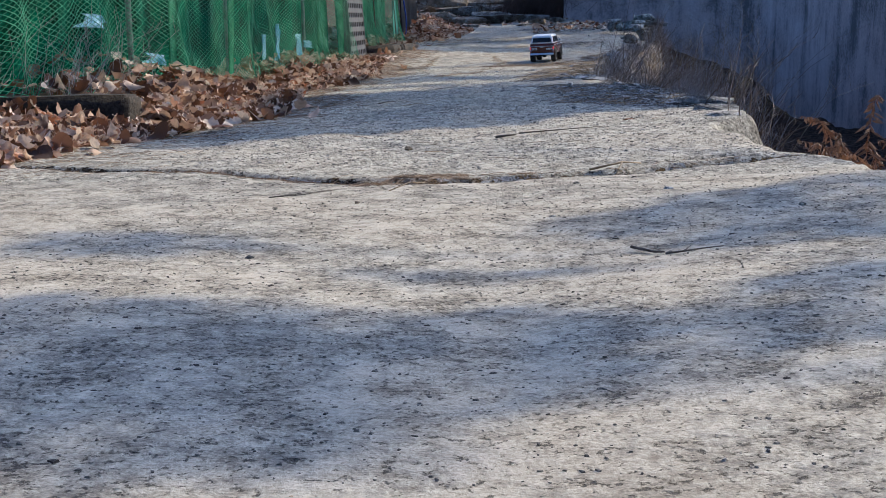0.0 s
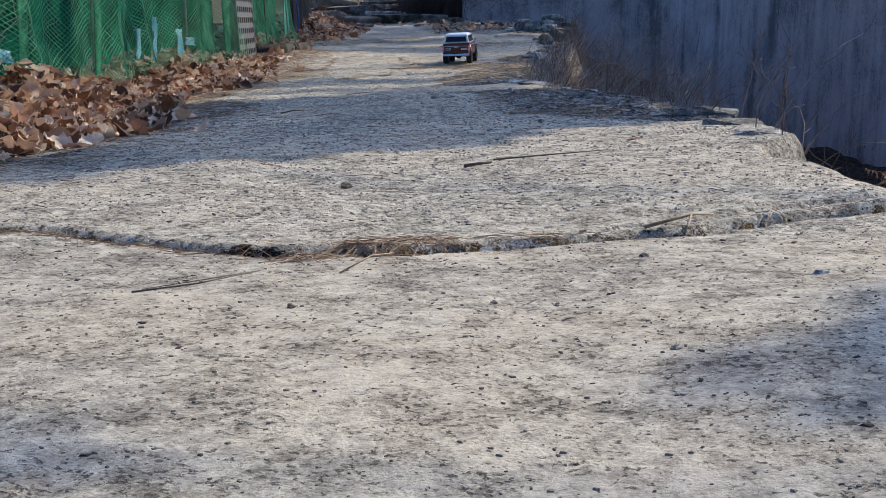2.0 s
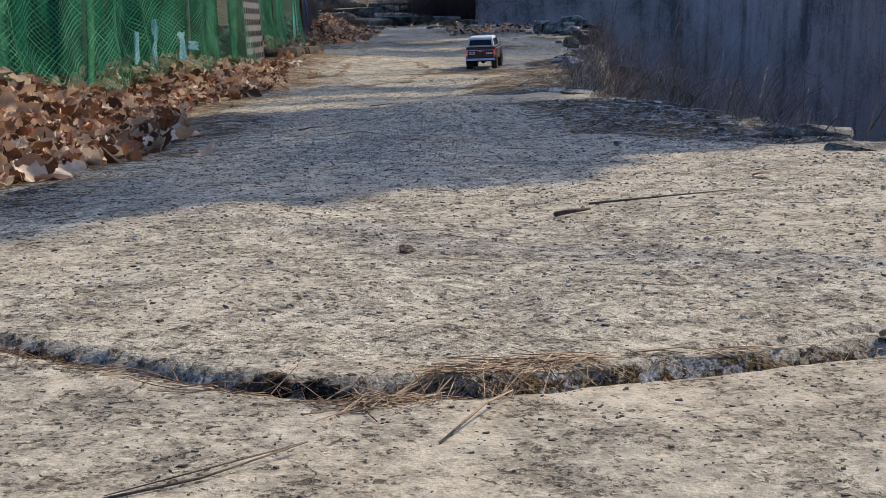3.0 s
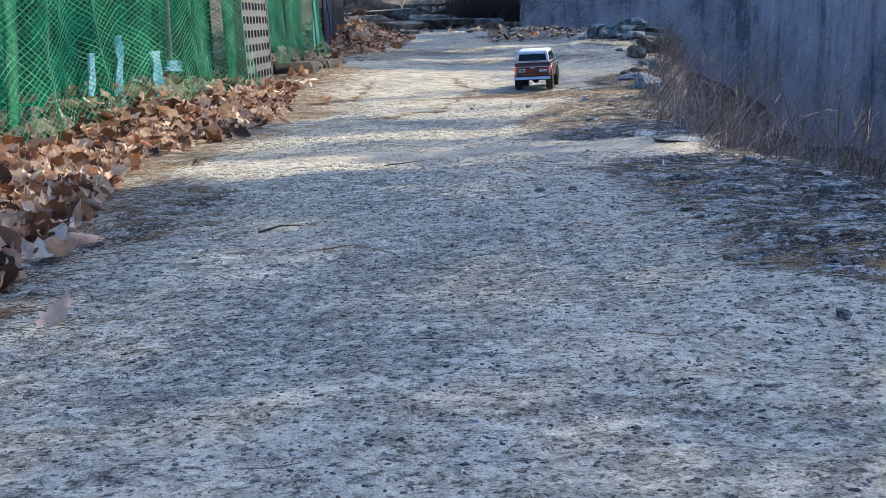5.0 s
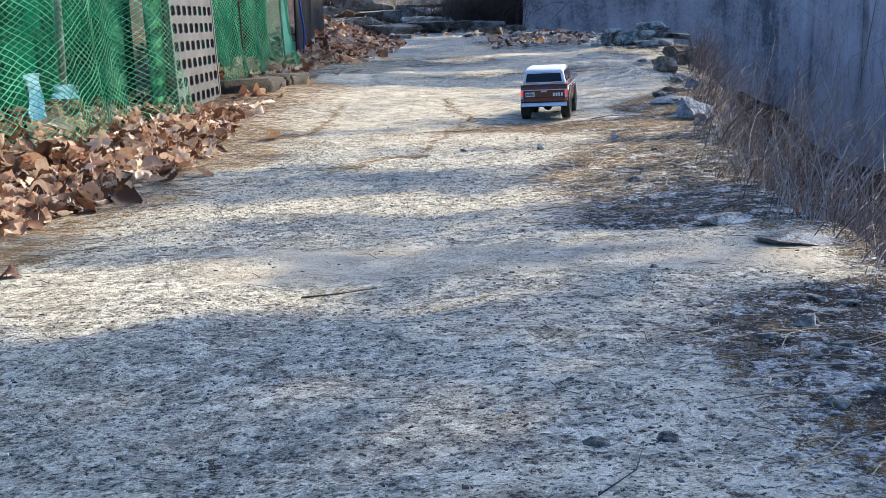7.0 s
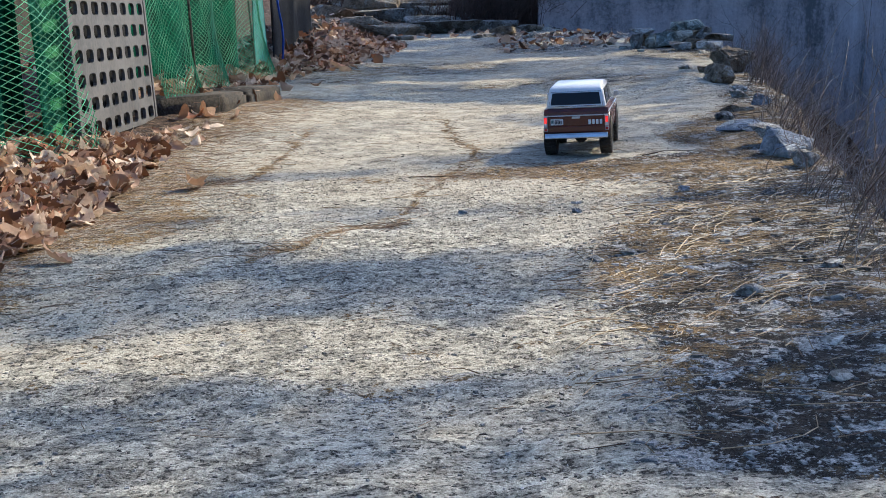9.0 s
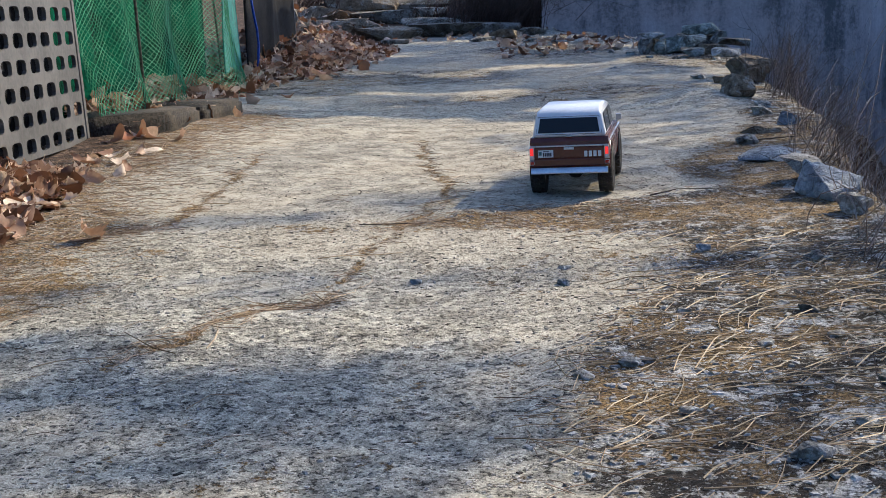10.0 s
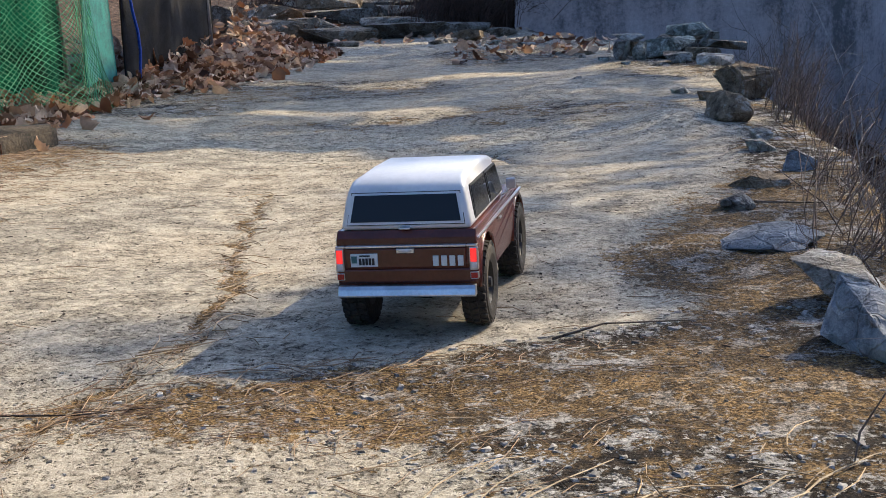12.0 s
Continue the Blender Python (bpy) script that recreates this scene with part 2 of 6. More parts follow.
def rock_material(name, dark, light, crust, share):
    """Split stone: blotched body, fine cracks, and a crust of pale lichen on part of it."""
    n = Nodes(name)
    blot, grain, fine = n.noise(13, 7, 0.68), n.noise(60, 7, 0.7), n.noise(210, 4, 0.6)
    c = n.ramp(n.math("ADD", n.math("MULTIPLY", blot, 0.5), n.math("ADD", n.math("MULTIPLY", grain, 0.3), n.math("MULTIPLY", fine, 0.2))), [(0.40, dark), (0.60, light)])
    c = n.mix(n.ramp(n.math("ADD", n.math("MULTIPLY", n.noise(9, 8, 0.75), 0.7), n.math("MULTIPLY", grain, 0.3)), [(0.62 - share * 0.2, 0.0), (0.66 - share * 0.2, 0.85)]), c, crust)
    seam = n.cells(16, 0.05, "DISTANCE_TO_EDGE")
    crack = n.ramp(seam.outputs["Distance"], [(0.012, 1.0), (0.05, 0.0)])
    c = n.mix(n.math("MULTIPLY", crack, n.ramp(blot, [(0.42, 0.4), (0.52, 0.0)])), c, (0.03, 0.026, 0.022))
    v = n.ramp(n.rand(), [(0.0, 0.7), (1.0, 1.0)])
    c = n.mix(1.0, c, v, "MULTIPLY")
    n.bump(n.math("SUBTRACT", n.math("ADD", n.math("MULTIPLY", blot, 1.2), n.math("MULTIPLY", grain, 0.8)), n.math("MULTIPLY", crack, 0.3)), 0.9, 0.014)
    return n.done(c, 0.88, 0.0, 0.3)


def glass_dark(name, tone):
    n = Nodes(name)
    return n.done(tone, n.ramp(n.noise(60, 3), [(0.3, 0.05), (0.8, 0.14)]), 0.0, 0.25)


M_GROUND, M_WALL = ground_material(), wall_material()
M_LEAF, M_LITTER = leaf_material(False), leaf_material(True)
M_ROCK = rock_material("grey_field_stone", (0.085, 0.078, 0.068), (0.36, 0.34, 0.30), (0.46, 0.46, 0.41), 0.55)
M_ROCK_BLUE = rock_material("blue_grey_stone", (0.18, 0.20, 0.225), (0.46, 0.485, 0.51), (0.60, 0.61, 0.61), 0.35)
M_ROCK_PALE = rock_material("pale_lichened_stone", (0.20, 0.18, 0.145), (0.55, 0.525, 0.46), (0.68, 0.66, 0.60), 0.6)
M_ROCK_TAN = rock_material("tan_weathered_stone", (0.11, 0.085, 0.055), (0.44, 0.35, 0.235), (0.50, 0.47, 0.40), 0.4)
M_ROCK_GREEN = rock_material("grey_green_stone", (0.10, 0.105, 0.088), (0.36, 0.38, 0.325), (0.52, 0.54, 0.48), 0.6)
M_MOSSY = rock_material("mossy_brown_stone", (0.05, 0.042, 0.03), (0.27, 0.235, 0.18), (0.40, 0.38, 0.33), 0.6)
# real mossy concrete, with tones lowered further for the shade on its front faces
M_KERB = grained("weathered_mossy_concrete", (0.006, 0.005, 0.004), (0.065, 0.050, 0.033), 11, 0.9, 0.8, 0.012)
M_CHIP = grained("mixed_gravel", (0.22, 0.205, 0.185), (0.62, 0.60, 0.56), 60, 0.85, 0.3, 0.002, vary=0.6, island=True)
M_CHIP_GREY = grained("grey_brown_gravel", (0.10, 0.088, 0.07), (0.36, 0.325, 0.27), 60, 0.9, 0.3, 0.002, vary=0.5, island=True)
M_CHIP_DARK = grained("dark_bark_bits", (0.02, 0.015, 0.012), (0.11, 0.085, 0.065), 80, 0.85, 0.3, 0.002, vary=0.5, island=True)
M_NEEDLE = grained("dry_pine_needles", (0.16, 0.085, 0.04), (0.42, 0.28, 0.14), 30, 0.6, 0.0, vary=0.6, island=True)
M_STRAW = grained("bleached_straw", (0.24, 0.165, 0.08), (0.56, 0.42, 0.23), 30, 0.6, 0.0, vary=0.6, island=True)
M_STEM = grained("dead_weed_stems", (0.28, 0.235, 0.205), (0.60, 0.54, 0.48), 30, 0.8, 0.0, vary=0.45, island=True)
M_STEM_DARK = grained("dark_dead_weeds", (0.13, 0.095, 0.072), (0.40, 0.31, 0.24), 30, 0.8, 0.0, vary=0.6, island=True)
M_BRUSH = grained("dark_red_brown_brush", (0.05, 0.03, 0.022), (0.20, 0.125, 0.09), 30, 0.85, 0.0, vary=0.6, island=True)
M_FERN = grained("rusty_dead_fern", (0.22, 0.10, 0.04), (0.55, 0.30, 0.13), 30, 0.7, 0.0, vary=0.5, island=True)
M_TWIG = grained("dark_twig_bark", (0.03, 0.024, 0.02), (0.16, 0.13, 0.10), 60, 0.85, 0.5, 0.002)
M_BARK = grained("pine_bark", (0.06, 0.04, 0.03), (0.24, 0.17, 0.12), 14, 0.9, 0.8, 0.02)
M_PINE = grained("pine_foliage", (0.02, 0.045, 0.015), (0.06, 0.10, 0.04), 20, 0.6, 0.0, vary=0.4, island=True)
M_NET = grained("green_net_cord", (0.022, 0.22, 0.10), (0.20, 0.52, 0.29), 6, 0.8, 0.0, spec=0.2, vary=0.6, island=True)
M_CLOTH = grained("dark_green_shade_cloth", (0.001, 0.016, 0.009), (0.014, 0.120, 0.060), 5, 0.95, 0.5, 0.006, spec=0.05)
M_CLOTH_PALE = grained("faded_green_net_fold", (0.010, 0.10, 0.045), (0.10, 0.30, 0.14), 14, 0.9, 0.6, 0.006, spec=0.08)
M_TEAL = grained("teal_shade_cloth", (0.01, 0.09, 0.09), (0.03, 0.22, 0.20), 16, 0.7, 0.4, 0.004)
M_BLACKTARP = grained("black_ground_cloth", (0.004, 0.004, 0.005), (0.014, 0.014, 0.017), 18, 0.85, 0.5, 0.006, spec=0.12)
M_BLUETARP = grained("faded_blue_tarpaulin", (0.05, 0.22, 0.42), (0.34, 0.56, 0.66), 9, 0.5, 0.4, 0.005)
M_ROPE = grained("blue_rope", (0.01, 0.03, 0.30), (0.03, 0.10, 0.55), 80, 0.6, 0.3, 0.002)
M_PANEL = grained("dusty_grey_plastic", (0.06, 0.058, 0.055), (0.12, 0.115, 0.108), 6, 0.6, 0.2, 0.003)
M_POST = grained("grey_steel_post", (0.16, 0.15, 0.15), (0.34, 0.33, 0.32), 20, 0.5, 0.2, 0.002, 0.5)
# near-black on purpose: the darkness behind the fence is put into this colour
M_VOID = grained("near_black_backdrop", (0.01, 0.010, 0.008), (0.05, 0.045, 0.03), 9, 0.95, 0.4, 0.01)
# toy truck
M_PAINT = grained("brown_red_paint", (0.078, 0.018, 0.011), (0.108, 0.026, 0.016), 16, 0.25, 0.0, spec=0.6)
M_WHITE = grained("white_paint", (0.70, 0.715, 0.73), (0.80, 0.81, 0.82), 14, 0.32, 0.0, spec=0.5)
M_CHROME = grained("satin_chrome", (0.55, 0.56, 0.58), (0.72, 0.73, 0.75), 22, 0.28, 0.0, metal=0.85)
M_BLACK = grained("black_plastic", (0.008, 0.008, 0.008), (0.022, 0.021, 0.02), 40, 0.55, 0.2, 0.001)
M_RUBBER = grained("dusty_tyre_rubber", (0.014, 0.013, 0.012), (0.06, 0.052, 0.042), 26, 0.85, 0.4, 0.002)
M_GLASS = glass_dark("smoked_window", (0.012, 0.014, 0.018))
M_PLATE = grained("white_plate_enamel", (0.70, 0.72, 0.72), (0.82, 0.84, 0.84), 80, 0.4, 0.0)
M_INK = grained("black_ink", (0.01, 0.012, 0.018), (0.03, 0.03, 0.04), 80, 0.5, 0.0)
M_PLATEBLUE = grained("blue_green_print", (0.03, 0.10, 0.14), (0.10, 0.22, 0.20), 300, 0.5, 0.0)
M_CLEAR = grained("white_lamp_lens", (0.62, 0.60, 0.60), (0.80, 0.78, 0.78), 90, 0.2, 0.0)


def lamp_material():
    n = Nodes("lit_red_lamp_lens")
    c = n.ramp(n.noise(220, 2), [(0.3, (0.55, 0.012, 0.01)), (0.7, (0.75, 0.03, 0.02))])
    m = n.done(c, 0.2)
    n.b.inputs["Emission Color"].default_value = (1.0, 0.03, 0.02, 1)
    n.b.inputs["Emission Strength"].default_value = 0.55
    return m


M_REDLAMP = lamp_material()
M_RED = grained("red_reflector", (0.30, 0.012, 0.01), (0.42, 0.022, 0.018), 200, 0.25, 0.0)


# ------------------------------------------------------------ mesh helpers
def mesh_of(name, verts, faces, material, smooth=False):
    me = bpy.data.meshes.new(name)
    me.from_pydata(verts, [], faces)
    me.materials.append(material)
    if smooth:
        me.polygons.foreach_set("use_smooth", [True] * len(me.polygons))
    return me


def thing(name, bm, material, label, category, group="", kind="", smooth=False):
    me = bpy.data.meshes.new(name)
    bm.to_mesh(me)
    bm.free()
    me.materials.append(material)
    if smooth:
        me.polygons.foreach_set("use_smooth", [True] * len(me.polygons))
    return tagged(new(name, me), label, category, group, kind)


def part(name, bm, material, parent, label="", smooth=False):
    """Links a bmesh as one mesh object under a thing or a part."""
    me = bpy.data.meshes.new(name)
    bm.to_mesh(me)
    bm.free()
    me.materials.append(material)
    if smooth:
        me.polygons.foreach_set("use_smooth", [True] * len(me.polygons))
    ob = new(name, me)
    ob.parent = parent
    return tagged(ob, label)


def empty(name, m, label, category, group="", kind=""):
    e = new(name)
    e.matrix_basis = m
    e.empty_display_size = 0.05
    return tagged(e, label, category, group, kind)


def box_bm(x0, x1, y0, y1, z0, z1, bevel=0.0, seg=2):
    bm = bmesh.new()
    bmesh.ops.create_cube(bm, size=1)
    for v in bm.verts:
        v.co = Vector((x0 + (v.co.x + 0.5) * (x1 - x0), y0 + (v.co.y + 0.5) * (y1 - y0), z0 + (v.co.z + 0.5) * (z1 - z0)))
    if bevel:
        bmesh.ops.bevel(bm, geom=bm.edges[:], offset=bevel, segments=seg, affect="EDGES", profile=0.5)
    return bm


def prism_bm(outline, x0, x1, bevel=0.0, taper=None, seg=2):
    """A side outline of (y, z) drawn out from x0 to x1; taper(x, y, z) may move the points."""
    bm = bmesh.new()
    a = [bm.verts.new((x0, y, z)) for y, z in outline]
    b = [bm.verts.new((x1, y, z)) for y, z in outline]
    bm.faces.new(a), bm.faces.new(b[::-1])
    for i in range(len(a)):
        j = (i + 1) % len(a)
        bm.faces.new((a[j], a[i], b[i], b[j]))
    bmesh.ops.recalc_face_normals(bm, faces=bm.faces[:])
    if taper:
        for v in bm.verts:
            v.co = Vector(taper(*v.co))
    if bevel:
        rim = [e for e in bm.edges if len(e.link_faces) == 2 and e.calc_face_angle(0) > 0.5]
        bmesh.ops.bevel(bm, geom=rim, offset=bevel, segments=seg, affect="EDGES", profile=0.5, clamp_overlap=True)
    return bm


def tube(verts, faces, pts, r0, r1, sides=4):
    """Adds a tapering tube along points to lists of verts and faces."""
    n0 = len(verts)
    k = len(pts)
    for i, p in enumerate(pts):
        d = (Vector(pts[min(i + 1, k - 1)]) - Vector(pts[max(i - 1, 0)])).normalized()
        u = d.cross(Vector((0.31, 0.17, 0.93)))
        if u.length < 1e-4:
            u = d.cross(Vector((1, 0, 0)))
        u.normalize()
        w = d.cross(u)
        r = r0 + (r1 - r0) * i / max(1, k - 1)
        for s in range(sides):
            a = 2 * math.pi * s / sides
            verts.append(tuple(Vector(p) + r * (math.cos(a) * u + math.sin(a) * w)))
    for i in range(k - 1):
        for s in range(sides):
            t = (s + 1) % sides
            faces.append((n0 + i * sides + s, n0 + i * sides + t, n0 + (i + 1) * sides + t, n0 + (i + 1) * sides + s))
    faces.append(tuple(n0 + s for s in range(sides))[::-1])
    faces.append(tuple(n0 + (k - 1) * sides + s for s in range(sides)))

# ------------------------------------------------------------ the ground
EDGE_Y = [-3, 0, 1.3, 2.0, 2.7, 3.15, 3.25, 3.62, 3.7, 4.06, 4.5, 4.8, 5.3, 6.0, 6.6, 7.0, 7.4, 8.0, 8.7, 9.4, 10.0, 10.5, 10.8, 11.8, 12.2, 13.0, 13.8, 15, 16, 17, 18, 19, 20, 40]
EDGE_X = [1.5, 1.25, 1.1, 1.0, 0.84, 0.78, 0.69, 0.72, 0.66, 0.74, 0.79, 0.83, 0.82, 0.74, 0.72, 0.64, 0.66, 0.70, 0.78, 0.93, 1.02, 1.12, 1.2, 1.44, 1.47, 1.6, 1.65, 1.85, 1.85, 1.65, 1.45, 1.25, 1.05, 1.0]
LEAF_Y = [-3, 2, 3.4, 4.2, 5.2, 5.9, 7.7, 8.4, 9.3, 10.4, 11.4, 12.4, 13.6, 15, 17, 19, 30]
LEAF_X = [-1.7, -1.5, -1.3, -1.22, -1.05, -1.02, -1.25, -1.08, -0.97, -1.0, -1.05, -0.95, -1.0, -0.6, -0.32, -0.5, -0.8]
RISE_Y = [-10, 0, 1.2, 2, 3, 4, 5, 6, 7, 8.3, 9.3, 10, 11, 12.5, 14, 16, 17.8, 20, 22, 26, 35, 60, 300]
RISE_Z = [0.05, 0.035, 0.02, 0.0, -0.012, 0.0, 0.0, 0.005, -0.015, -0.035, -0.028, -0.008, 0.003, 0.02, 0.08, 0.15, 0.19, 0.27, 0.42, 1.0, 2.6, 6, 30]
SOIL_Y = [-3, 4.6, 4.9, 5.2, 5.6, 6.2, 6.5, 6.8, 6.95, 7.45, 7.53, 8.1, 8.4, 8.8, 9.5, 9.7, 9.85, 9.98, 10.15, 10.4, 10.9, 11.5, 12.5, 14, 300]
SOIL_X = [3, 0.9, 0.5, 0.24, 0.22, 0.20, 0.17, 0.3, 0.62, 0.46, 0.15, 0.18, 0.14, 0.24, 0.5, 0.3, -0.1, 0.2, 0.66, 0.70, 0.80, 1.05, 1.3, 1.6, 4]
JOINT = [(-3, 3.3), (-1.2, 3.22), (-0.71, 3.09), (-0.62, 3.05), (-0.55, 3.02), (-0.47, 2.97), (-0.40, 2.93), (-0.30, 2.89), (-0.20, 2.89), (-0.10, 2.93), (0.0, 2.965), (0.16, 2.98), (0.30, 3.03), (0.42, 3.09), (0.6, 3.13), (0.8, 3.2), (3, 3.3)]
CRACK_A = [(-0.42, 8.78), (-0.30, 9.02), (-0.23, 9.12), (-0.14, 9.13), (-0.11, 9.37), (-0.07, 9.66), (0.03, 10.0), (0.09, 10.15), (0.085, 10.4), (0.03, 10.74), (0.015, 11.12), (-0.01, 11.5)]
CRACK_B = [(-0.85, 9.75), (-0.66, 9.88), (-0.56, 9.95), (-0.52, 10.4), (-0.49, 11.1)]
CRACK_C = [(-0.75, 1.0), (-0.56, 1.39), (-0.48, 1.54), (-0.45, 1.76), (-0.39, 2.03)]
CRACK_D = [(0.09, 7.5), (0.11, 7.73), (0.11, 7.93), (0.14, 8.15)]
CRACK_E = [(0.25, 12.3), (0.55, 12.2), (0.62, 11.9)]
JX, JY = [p[0] for p in JOINT], [p[1] for p in JOINT]


def strip_mask(x, y, wob=0.0):
    """The band of smooth mortar across the path."""
    return ease((y - 6.98 + wob + 0.06 * (x + 0.2)) / 0.08) * ease((7.48 - 0.22 * (x + 0.2) - y + wob) / 0.08) * ease((0.6 - x) / 0.1) * ease((x + 0.66 + 2 * wob) / 0.2)


def masks(x, y):
    """How far a place is soil, smooth mortar, leaf litter, and past the path's right edge."""
    wob = 0.05 * vnoise(x, y, 0.35, 3) + 0.02 * vnoise(x, y, 0.09, 4)
    soil = ease((x + wob * 1.6 - np.interp(y, SOIL_Y, SOIL_X) + 0.06) / 0.22)
    soil = np.maximum(soil, 0.75 * ease((x - np.interp(y, EDGE_Y, EDGE_X) + 0.10 + wob) / 0.12) * ease((y - 4.3) / 0.5))
    strip = strip_mask(x, y, wob)
    plain = ease((3.02 - y) / 0.1) + strip + 0.5 * ease((y - 8.8 + 0.5 * x) / 0.5) * ease((12.4 - y) / 0.4) + 0.4 * ease((y - 9.9) / 0.2) * ease((12.4 - y) / 0.4)
    plain = np.clip(plain + 0.7 * ease((y - 12.4) / 0.6) * ease((17 - y) / 1.0), 0, 1)
    plain = np.clip(plain + 0.45 * ease((y - 3.0) / 0.1) * ease((5.0 - y) / 0.6), 0, 1)
    gap = y - np.interp(x, JX, JY)
    soil = np.maximum(soil, 0.9 * np.exp(-((gap + 0.006) / 0.014) ** 2) * (x < 0.8))
    for pts in (CRACK_A, CRACK_B, CRACK_E):
        soil = np.maximum(soil, (0.80 + 0.35 * vnoise(x, y, 0.16, 44)) * np.exp(-((line_gap(x + 0.025 * vnoise(x, y, 0.07, 18) + 0.010 * vnoise(x, y, 0.025, 28), y + 0.02 * vnoise(x, y, 0.06, 19), pts) / (0.018 + 0.012 * vnoise(x, y, 0.09, 42))) ** 2)))
    soil = np.maximum(soil, 0.55 * ease((y - 12.2) / 1.0) * ease((18 - y) / 1.0) * ease((vnoise(x, y, 0.8, 43) + 0.25) / 0.5))
    soil = np.maximum(soil, 0.42 * ease((y - 8.9) / 0.4) * ease((9.95 - y) / 0.1) * ease((vnoise(x, y, 0.3, 45) + 0.5 + 0.8 * x) / 0.7))
    soil = np.maximum(soil, 0.26 * ease((y - 4.8) / 0.5) * ease((9.0 - y) / 0.3) * ease((vnoise(x, y, 0.5, 47) + 0.55) / 0.6))
    soil = np.maximum(soil, 0.62 * ease((np.interp(y, LEAF_Y, LEAF_X) + 0.46 + 0.16 * vnoise(x, y, 0.4, 46) - x) / 0.25) * ease((y - 3.6) / 0.6) * ease((13 - y) / 0.6))
    left = ease((np.interp(y, LEAF_Y, LEAF_X) + 0.16 - x + wob) / 0.26)
    over = x - np.interp(y, EDGE_Y, EDGE_X) + wob * (1.3 - 0.9 * ease((y - 5.2) / 1.0)) 
    litter = np.clip(left + ease((over - 0.05) / 0.1) + ease((y - 18.5 + 2 * wob) / 3), 0, 1)
    return np.clip(soil * (1 - strip), 0, 1), plain * (1 - soil), litter, over, left


def ground_z(x, y):
    x, y = np.asarray(x, float), np.asarray(y, float)
    soil, plain, litter, over, left = masks(x, y)
    side = np.where(x < 0, np.interp(y, [3.3, 5, 6, 8, 10, 12, 14, 20], [-0.015, 0.02, 0.025, 0.035, 0.0, -0.06, -0.03, 0.0]), 0.035)
    z = np.interp(y, RISE_Y, RISE_Z) + side * np.clip(x, -1.2, 1.3)
    near = ease((24 - y) / 6) * ease((y + 4) / 3)
    rough = 1 - 0.62 * plain
    z = z + near * (0.010 * vnoise(x, y, 0.6, 11) + 0.006 * rough * vnoise(x, y, 0.17, 12))
    z = z + near * rough * (0.0024 * vnoise(x, y, 0.075, 13) + 0.0016 * vnoise(x, y, 0.034, 14))
    gap = y - np.interp(x, JX, JY) + 0.006 * vnoise(x, y, 0.04, 15) + 0.012 * vnoise(x, y, 0.13, 16)
    lip = (1 - 0.8 * ease((y - 3.0) / 1.2)) * (0.35 + 0.65 * ease((x + 0.75) / 0.35))
    on_path = ease((0.72 - x) / 0.1)
    z = z + 0.009 * (1 + 0.35 * vnoise(x, y, 0.07, 31)) * ease(gap / (0.006 + 0.005 * (1 + vnoise(x, y, 0.03, 32)))) * lip * on_path - 0.016 * np.exp(-((gap + 0.010) / 0.010) ** 2) * on_path
    z = z - 0.012 * np.exp(-((gap - 0.055 - 0.02 * vnoise(x, y, 0.2, 17)) / 0.009) ** 2) * ease((x - 0.0) / 0.1) * on_path
    for pts, deep, wide in ((CRACK_A, 0.005, 0.010), (CRACK_B, 0.002, 0.015), (CRACK_C, 0.004, 0.010), (CRACK_D, 0.004, 0.010), (CRACK_E, 0.02, 0.02)):
        d = line_gap(x + 0.025 * vnoise(x, y, 0.07, 18) + 0.010 * vnoise(x, y, 0.025, 28), y + 0.02 * vnoise(x, y, 0.06, 19), pts)
        z = z - deep * np.exp(-((d / wide) ** 2))
    z = z + 0.045 * np.exp(-(((x - 1.15) / 0.16) ** 2) - (((y - 12.5) / 0.28) ** 2))
    # leafy bank on the left
    back = np.clip(np.interp(y, LEAF_Y, LEAF_X) - x, 0, 3)
    z = z + ease(back / 0.9) * (0.10 + 0.05 * vnoise(x, y, 0.7, 20)) * ease((y - 4.55) / 0.3) + 0.25 * ease((back - 1.6) / 1.5)
    # broken edge and ditch on the right
    floor = -0.60 - 0.40 * ease((x - 1.5) / 2) + 0.05 * vnoise(x, y, 0.5, 21) + 0.03 * vnoise(x, y, 0.12, 22)
    floor = np.where(y > 11, floor + (np.interp(y, RISE_Y, RISE_Z) + 0.62) * ease((y - 17.0) / 4.0), floor)
    drop = ease(over / 0.20) * 0.75 + 0.25 * ease((over - 0.15) / 0.5)
    z = z * (1 - drop) + floor * drop
    far = ease((np.hypot(x, y - 8) - 16) / 30)
    z = z + far * (0.6 * vnoise(x, y, 6, 23) + 0.10 * np.clip(np.abs(x) - 6, 0, 60))
    return z


def span(stops):
    out = []
    for (a, b, step) in stops:
        out += list(np.arange(a, b - step * 0.5, step))
    return out + [stops[-1][1]]


xs = np.array([-300, -160, -80, -40, -20, -10, -6] + span([(-4, -2.4, 0.1), (-2.4, -1.2, 0.03), (-1.2, 1.05, 0.0125), (1.05, 2.2, 0.03), (2.2, 6, 0.12)]) + [7, 10, 20, 40, 80, 160, 300])
ys = np.array([-300, -120, -50, -20, -8, -4, -2] + span([(-1, 0.7, 0.06), (0.7, 4.6, 0.0105), (4.6, 8.0, 0.0125), (8.0, 12.6, 0.015), (12.6, 20, 0.04), (20, 30, 0.25)]) + [34, 40, 50, 70, 100, 160, 300])
gx, gy = np.meshgrid(xs, ys)
px, py = gx.ravel(), gy.ravel()
gsoil, gplain, glitter, _, _ = masks(px, py)
me = bpy.data.meshes.new("ground")
nx, ny = len(xs), len(ys)
me.vertices.add(nx * ny)
pz_all = ground_z(px, py)
